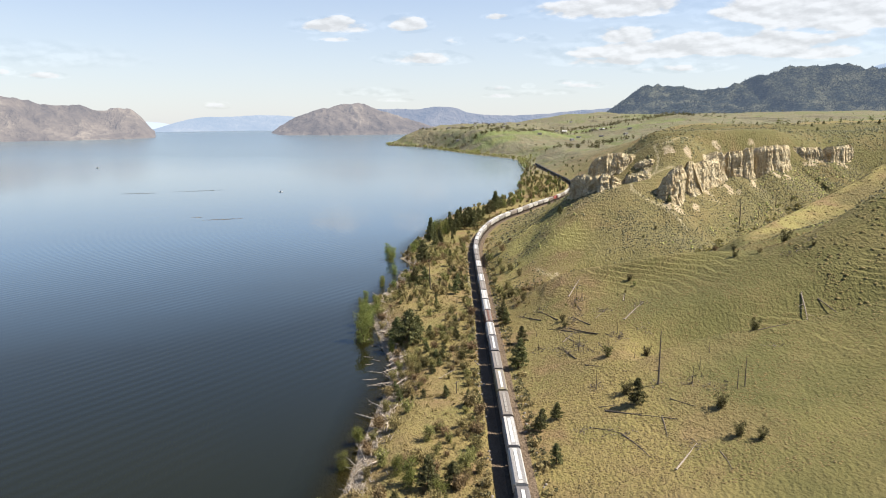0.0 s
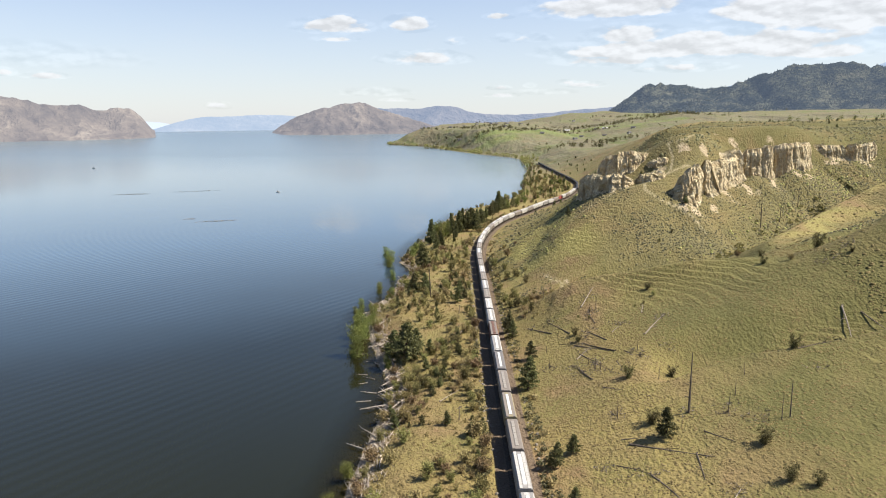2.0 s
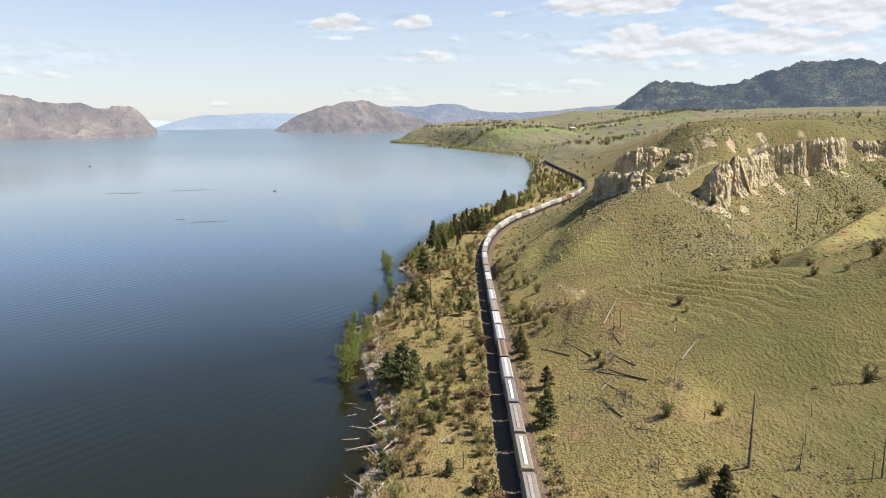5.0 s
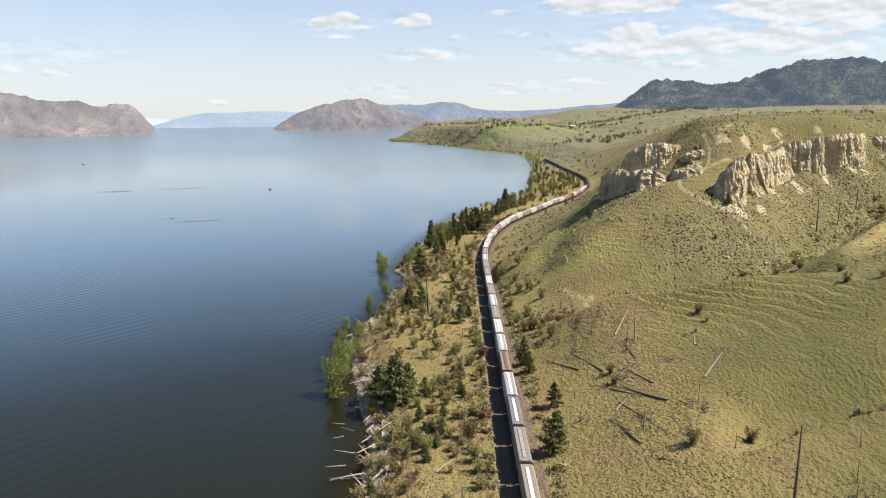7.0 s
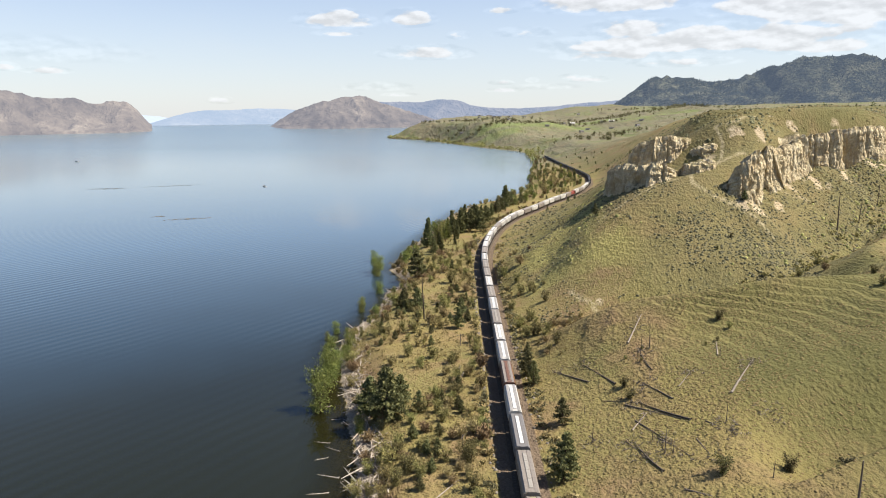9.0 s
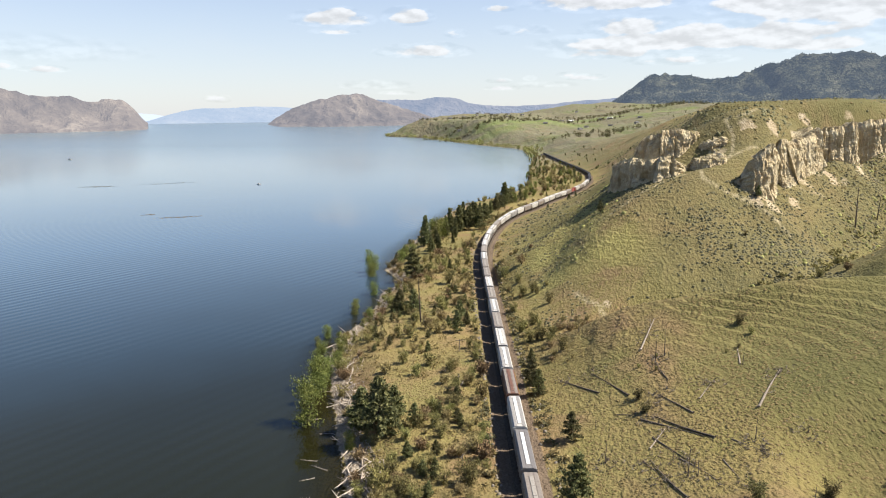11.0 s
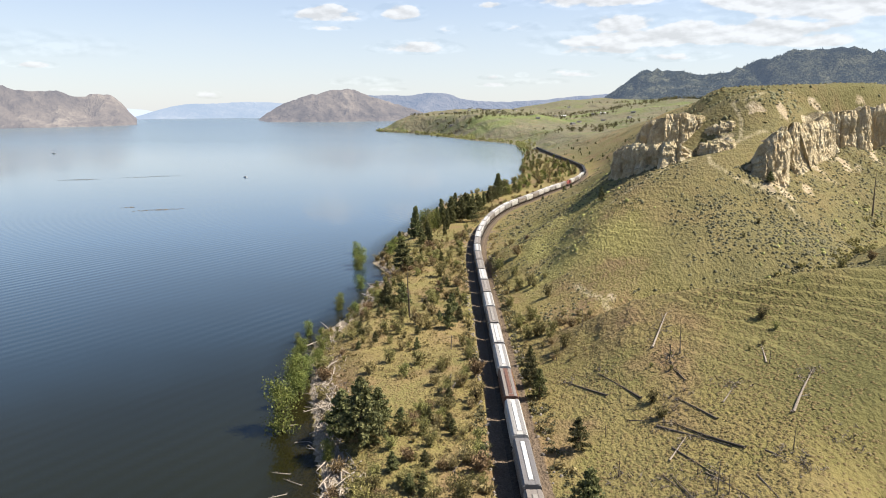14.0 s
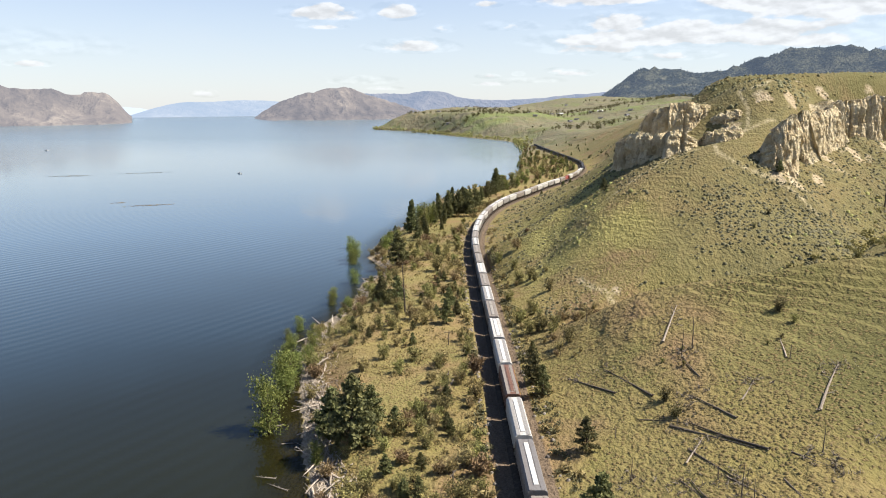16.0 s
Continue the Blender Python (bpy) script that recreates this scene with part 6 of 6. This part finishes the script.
# ---- boats, drift lines, village ----
def boat(x, y, turn, ln, label):
    ob = thing("motor_boat", pose(x, y, 0.0, 0, 0, turn), label, "boat")
    bm = bmesh.new()
    rows = []
    for t in np.linspace(0, 1, 9):
        w = 0.2 * ln * (1 - max(0, t - 0.45) ** 2 * 3.2)
        rows.append([bm.verts.new((px * w, (t - 0.5) * ln, pz * ln)) for px, pz in ((-1, 0.12 + 0.05 * t), (-0.75, 0.0), (0, -0.04), (0.75, 0.0), (1, 0.12 + 0.05 * t), (0.8, 0.11 + 0.05 * t), (-0.8, 0.11 + 0.05 * t))])
    for a, b in zip(rows, rows[1:]):
        for i in range(7):
            bm.faces.new((a[i], a[(i + 1) % 7], b[(i + 1) % 7], b[i]))
    bm.faces.new(rows[0])
    bm.faces.new(rows[-1][::-1])
    bmesh.ops.recalc_face_normals(bm, faces=bm.faces[:])
    part("hull", mesh_bm("hull", bm), M["white"], ob)
    part("cabin", box_mesh("cabin", (-0.12 * ln, 0.12 * ln, -0.15 * ln, 0.12 * ln, 0.11 * ln, 0.26 * ln), bevel=0.03 * ln), M["car_black"], ob, "dark cabin")
    part("outboard_motor", box_mesh("outboard_motor", (-0.04 * ln, 0.04 * ln, -0.56 * ln, -0.48 * ln, -0.05 * ln, 0.2 * ln), bevel=0.01 * ln), M["steel"], ob)
    return ob


boat(-229, 872, 60, 5.5, "small motor boat with a dark cabin on the lake")
boat(-718, 1357, 80, 7.5, "white motor boat far out on the lake")


def drift_line(x0, y0, x1, y1, wide, n, seed):
    r = np.random.default_rng(seed)
    pieces = []
    for k in range(n):
        t = r.beta(2.2, 2.2)
        x, y = x0 + (x1 - x0) * t + r.normal(0, wide), y0 + (y1 - y0) * t + r.normal(0, wide * 1.5)
        a, ln = r.uniform(0, 3.14), r.uniform(0.5, 2.4)
        pieces.append(tube([(x, y, 0.03), (x + math.cos(a) * ln, y + math.sin(a) * ln, 0.04)], [0.16, 0.09], 5))
    shaded("floating_debris", mesh_of("floating_debris", *joined(pieces)), M["burnt"], "stuff", "dark line of floating wood debris on the lake", "debris")


drift_line(-232, 598, -196, 614, 1.2, 70, 1)
drift_line(-245, 618, -236, 622, 0.9, 24, 2)
drift_line(-420, 838, -378, 850, 2.4, 90, 3)
drift_line(-372, 865, -300, 900, 2.6, 70, 4)


def house(w, d, h, roof, label):
    ob = thing("house", pose(0, 0, 0), label, "house", "houses on the far terrace")
    part("wall", box_mesh("wall", (-w / 2, w / 2, -d / 2, d / 2, -1.5, h)), M["wall"], ob)
    bm = bmesh.new()
    o = 0.5
    v = [bm.verts.new(p) for p in ((-w / 2 - o, -d / 2 - o, h), (w / 2 + o, -d / 2 - o, h), (w / 2 + o, d / 2 + o, h), (-w / 2 - o, d / 2 + o, h), (-w / 2 - o, 0, h + d * 0.35), (w / 2 + o, 0, h + d * 0.35))]
    for f in ((0, 1, 5, 4), (2, 3, 4, 5), (1, 2, 5), (3, 0, 4), (3, 2, 1, 0)):
        bm.faces.new([v[i] for i in f])
    part("roof", mesh_bm("roof", bm), M[roof], ob)
    for k in range(3):
        part("window", box_mesh("window", (-w / 2 + w * (k + 0.3) / 3, -w / 2 + w * (k + 0.7) / 3, -d / 2 - 0.04, -d / 2 + 0.02, 1.0, 2.3)), M["glass"], ob)
    part("door", box_mesh("door", (-0.5, 0.5, -d / 2 - 0.06, -d / 2 - 0.02, 0, 2.05)), M["steel"], ob)
    return ob


homes = [house(13, 8, 3.0, "roofing", "pale house with a dark gable roof on the far terrace"), house(16, 9, 3.4, "white", "long white shed with a white roof on the far terrace")]
used = [False, False]
for k in range(34):
    x, y = random.choice(((60, 2350), (330, 2450), (-60, 3100), (150, 3300), (420, 2300)))
    x, y = x + random.gauss(0, 110), y + random.gauss(0, 120)
    w = 1 if k % 12 == 0 else 0
    m = pose(x, y, height_at(x, y), 0, 0, random.uniform(-40, 40))
    if used[w]:
        copy_thing(homes[w], m)
    else:
        homes[w].matrix_basis, used[w] = m, True


def grove(name, spots, mat, seed, label, size=(3, 8), per=60):
    """Far trees: clumps of foliage on stems, joined."""
    r = np.random.default_rng(seed)
    pieces, c, s = [], [], []
    for x, y in spots:
        z, h = height_at(x, y), r.uniform(*size)
        pieces.append(tube([(x, y, z - 0.4), (x, y, z + h * 0.6)], [0.05 * h, 0.02 * h], 4))
        q = r.normal(0, 1, (per, 3)) * (0.22 * h, 0.22 * h, 0.24 * h)
        c.append(q + (x, y, z + 0.58 * h))
        s.append(np.full(per, 0.13 * h))
    v, f = blades(np.concatenate(c), np.concatenate(s), r, 1.0)
    shaded(name + "_leaves", mesh_of(name, v, f), M[mat], "stuff", label, "trees")
    shaded(name + "_stems", mesh_of(name, *joined(pieces)), M["bark"], "stuff", "trunks of the " + label, "trees")


_r = np.random.default_rng(77)
bay = [(float(shore_x(y)) + abs(_r.normal(8, 12)), y) for y in _r.uniform(1500, 3200, 420)]
grove("bay_shore_trees", bay, "olive", 1, "low trees along the far bay shore", (4, 10), 40)
rows = [(x0 + 1.4 * _r.normal(0, w), y0 + _r.normal(0, 11)) for x0, y0, w, n in ((80, 2330, 60, 60), (-60, 2500, 40, 40), (330, 2420, 90, 70), (420, 1900, 60, 40), (300, 1750, 30, 30), (520, 2900, 150, 50), (640, 2700, 130, 90), (780, 2600, 60, 50), (250, 2650, 150, 80), (-20, 2900, 90, 60), (900, 3300, 160, 70)) for k in range(n)]
grove("terrace_trees", rows, "pine", 2, "dark tree rows among the far fields", (6, 12), 40)
slope = [(x, y) for x, y in zip(_r.uniform(330, 800, 90), _r.uniform(650, 1300, 90))]
slope += [(x, y) for x, y in zip(_r.uniform(500, 1700, 110), _r.uniform(1000, 2600, 110))]
grove("slope_pines", slope, "pine", 3, "scattered pines on the far grassy slopes", (4, 9), 36)
point = [(_r.normal(22, 22), y) for y in _r.uniform(500, 660, 60)]
point = [(min(max(x, float(shore_x(y)) + 2), float(track_x(y)) - 8), y) for x, y in point]
grove("point_undergrowth", point, "tan", 4, "undergrowth among the trees of the point", (1.5, 3.2), 70)


def mountain_forest(n, seed):
    """Conifers on the wooded mountain: narrow six-sided cones on the slope's own surface."""
    r = np.random.default_rng(seed)
    me = bpy.data.objects["backdrop_dark_mountain"].data
    co = np.empty(len(me.vertices) * 3, np.float32)
    me.vertices.foreach_get("co", co)
    g = co.reshape(160, 46, 3)
    u, w = r.uniform(0, 122, n), r.uniform(2, 26, n)
    i, j = u.astype(int), w.astype(int)
    fu, fw = (u - i)[:, None], (w - j)[:, None]
    at = (g[i, j] * (1 - fu) + g[i + 1, j] * fu) * (1 - fw) + (g[i, j + 1] * (1 - fu) + g[i + 1, j + 1] * fu) * fw
    at = at[fbm(at[:, 0] / 90, at[:, 1] / 120 + at[:, 2] / 60, 4, 1) + r.random(n) * 0.30 > 0.16]
    n = len(at)
    h = r.uniform(5, 11, n)
    ring = np.stack([[math.cos(a), math.sin(a), 0.0] for a in np.linspace(0, 2 * math.pi, 6, endpoint=False)])
    base = at[:, None] + ring * (0.24 * h)[:, None, None] + np.array([0, 0, 1.0])
    tip = at + np.stack([0 * h, 0 * h, h], -1)
    verts = np.concatenate([base, tip[:, None]], 1).reshape(-1, 3)
    k = np.arange(n)[:, None] * 7
    faces = np.concatenate([k + (q, (q + 1) % 6, 6) for q in range(6)])
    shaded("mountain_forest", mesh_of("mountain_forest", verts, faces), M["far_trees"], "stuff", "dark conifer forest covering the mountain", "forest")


mountain_forest(15000, 4)

# ---- railway ties, last ----
for k in range(290):
    y = 104 + 0.61 * k
    part("tie", _tie, None, railway, at=pose(float(track_x(y)), y, BED + 0.08, 0, 0, random.uniform(-1, 1)))
_far = [(np.array([v.co[:] for v in _tie.vertices]) + (float(track_x(y)), y, BED + 0.08), np.array([p.vertices[:] for p in _tie.polygons])) for y in np.arange(281.2, 760, 0.61)]
tagged(part("tie_rest", mesh_of("tie_rest", *joined(_far)), M["tie"], railway), kind="stuff")
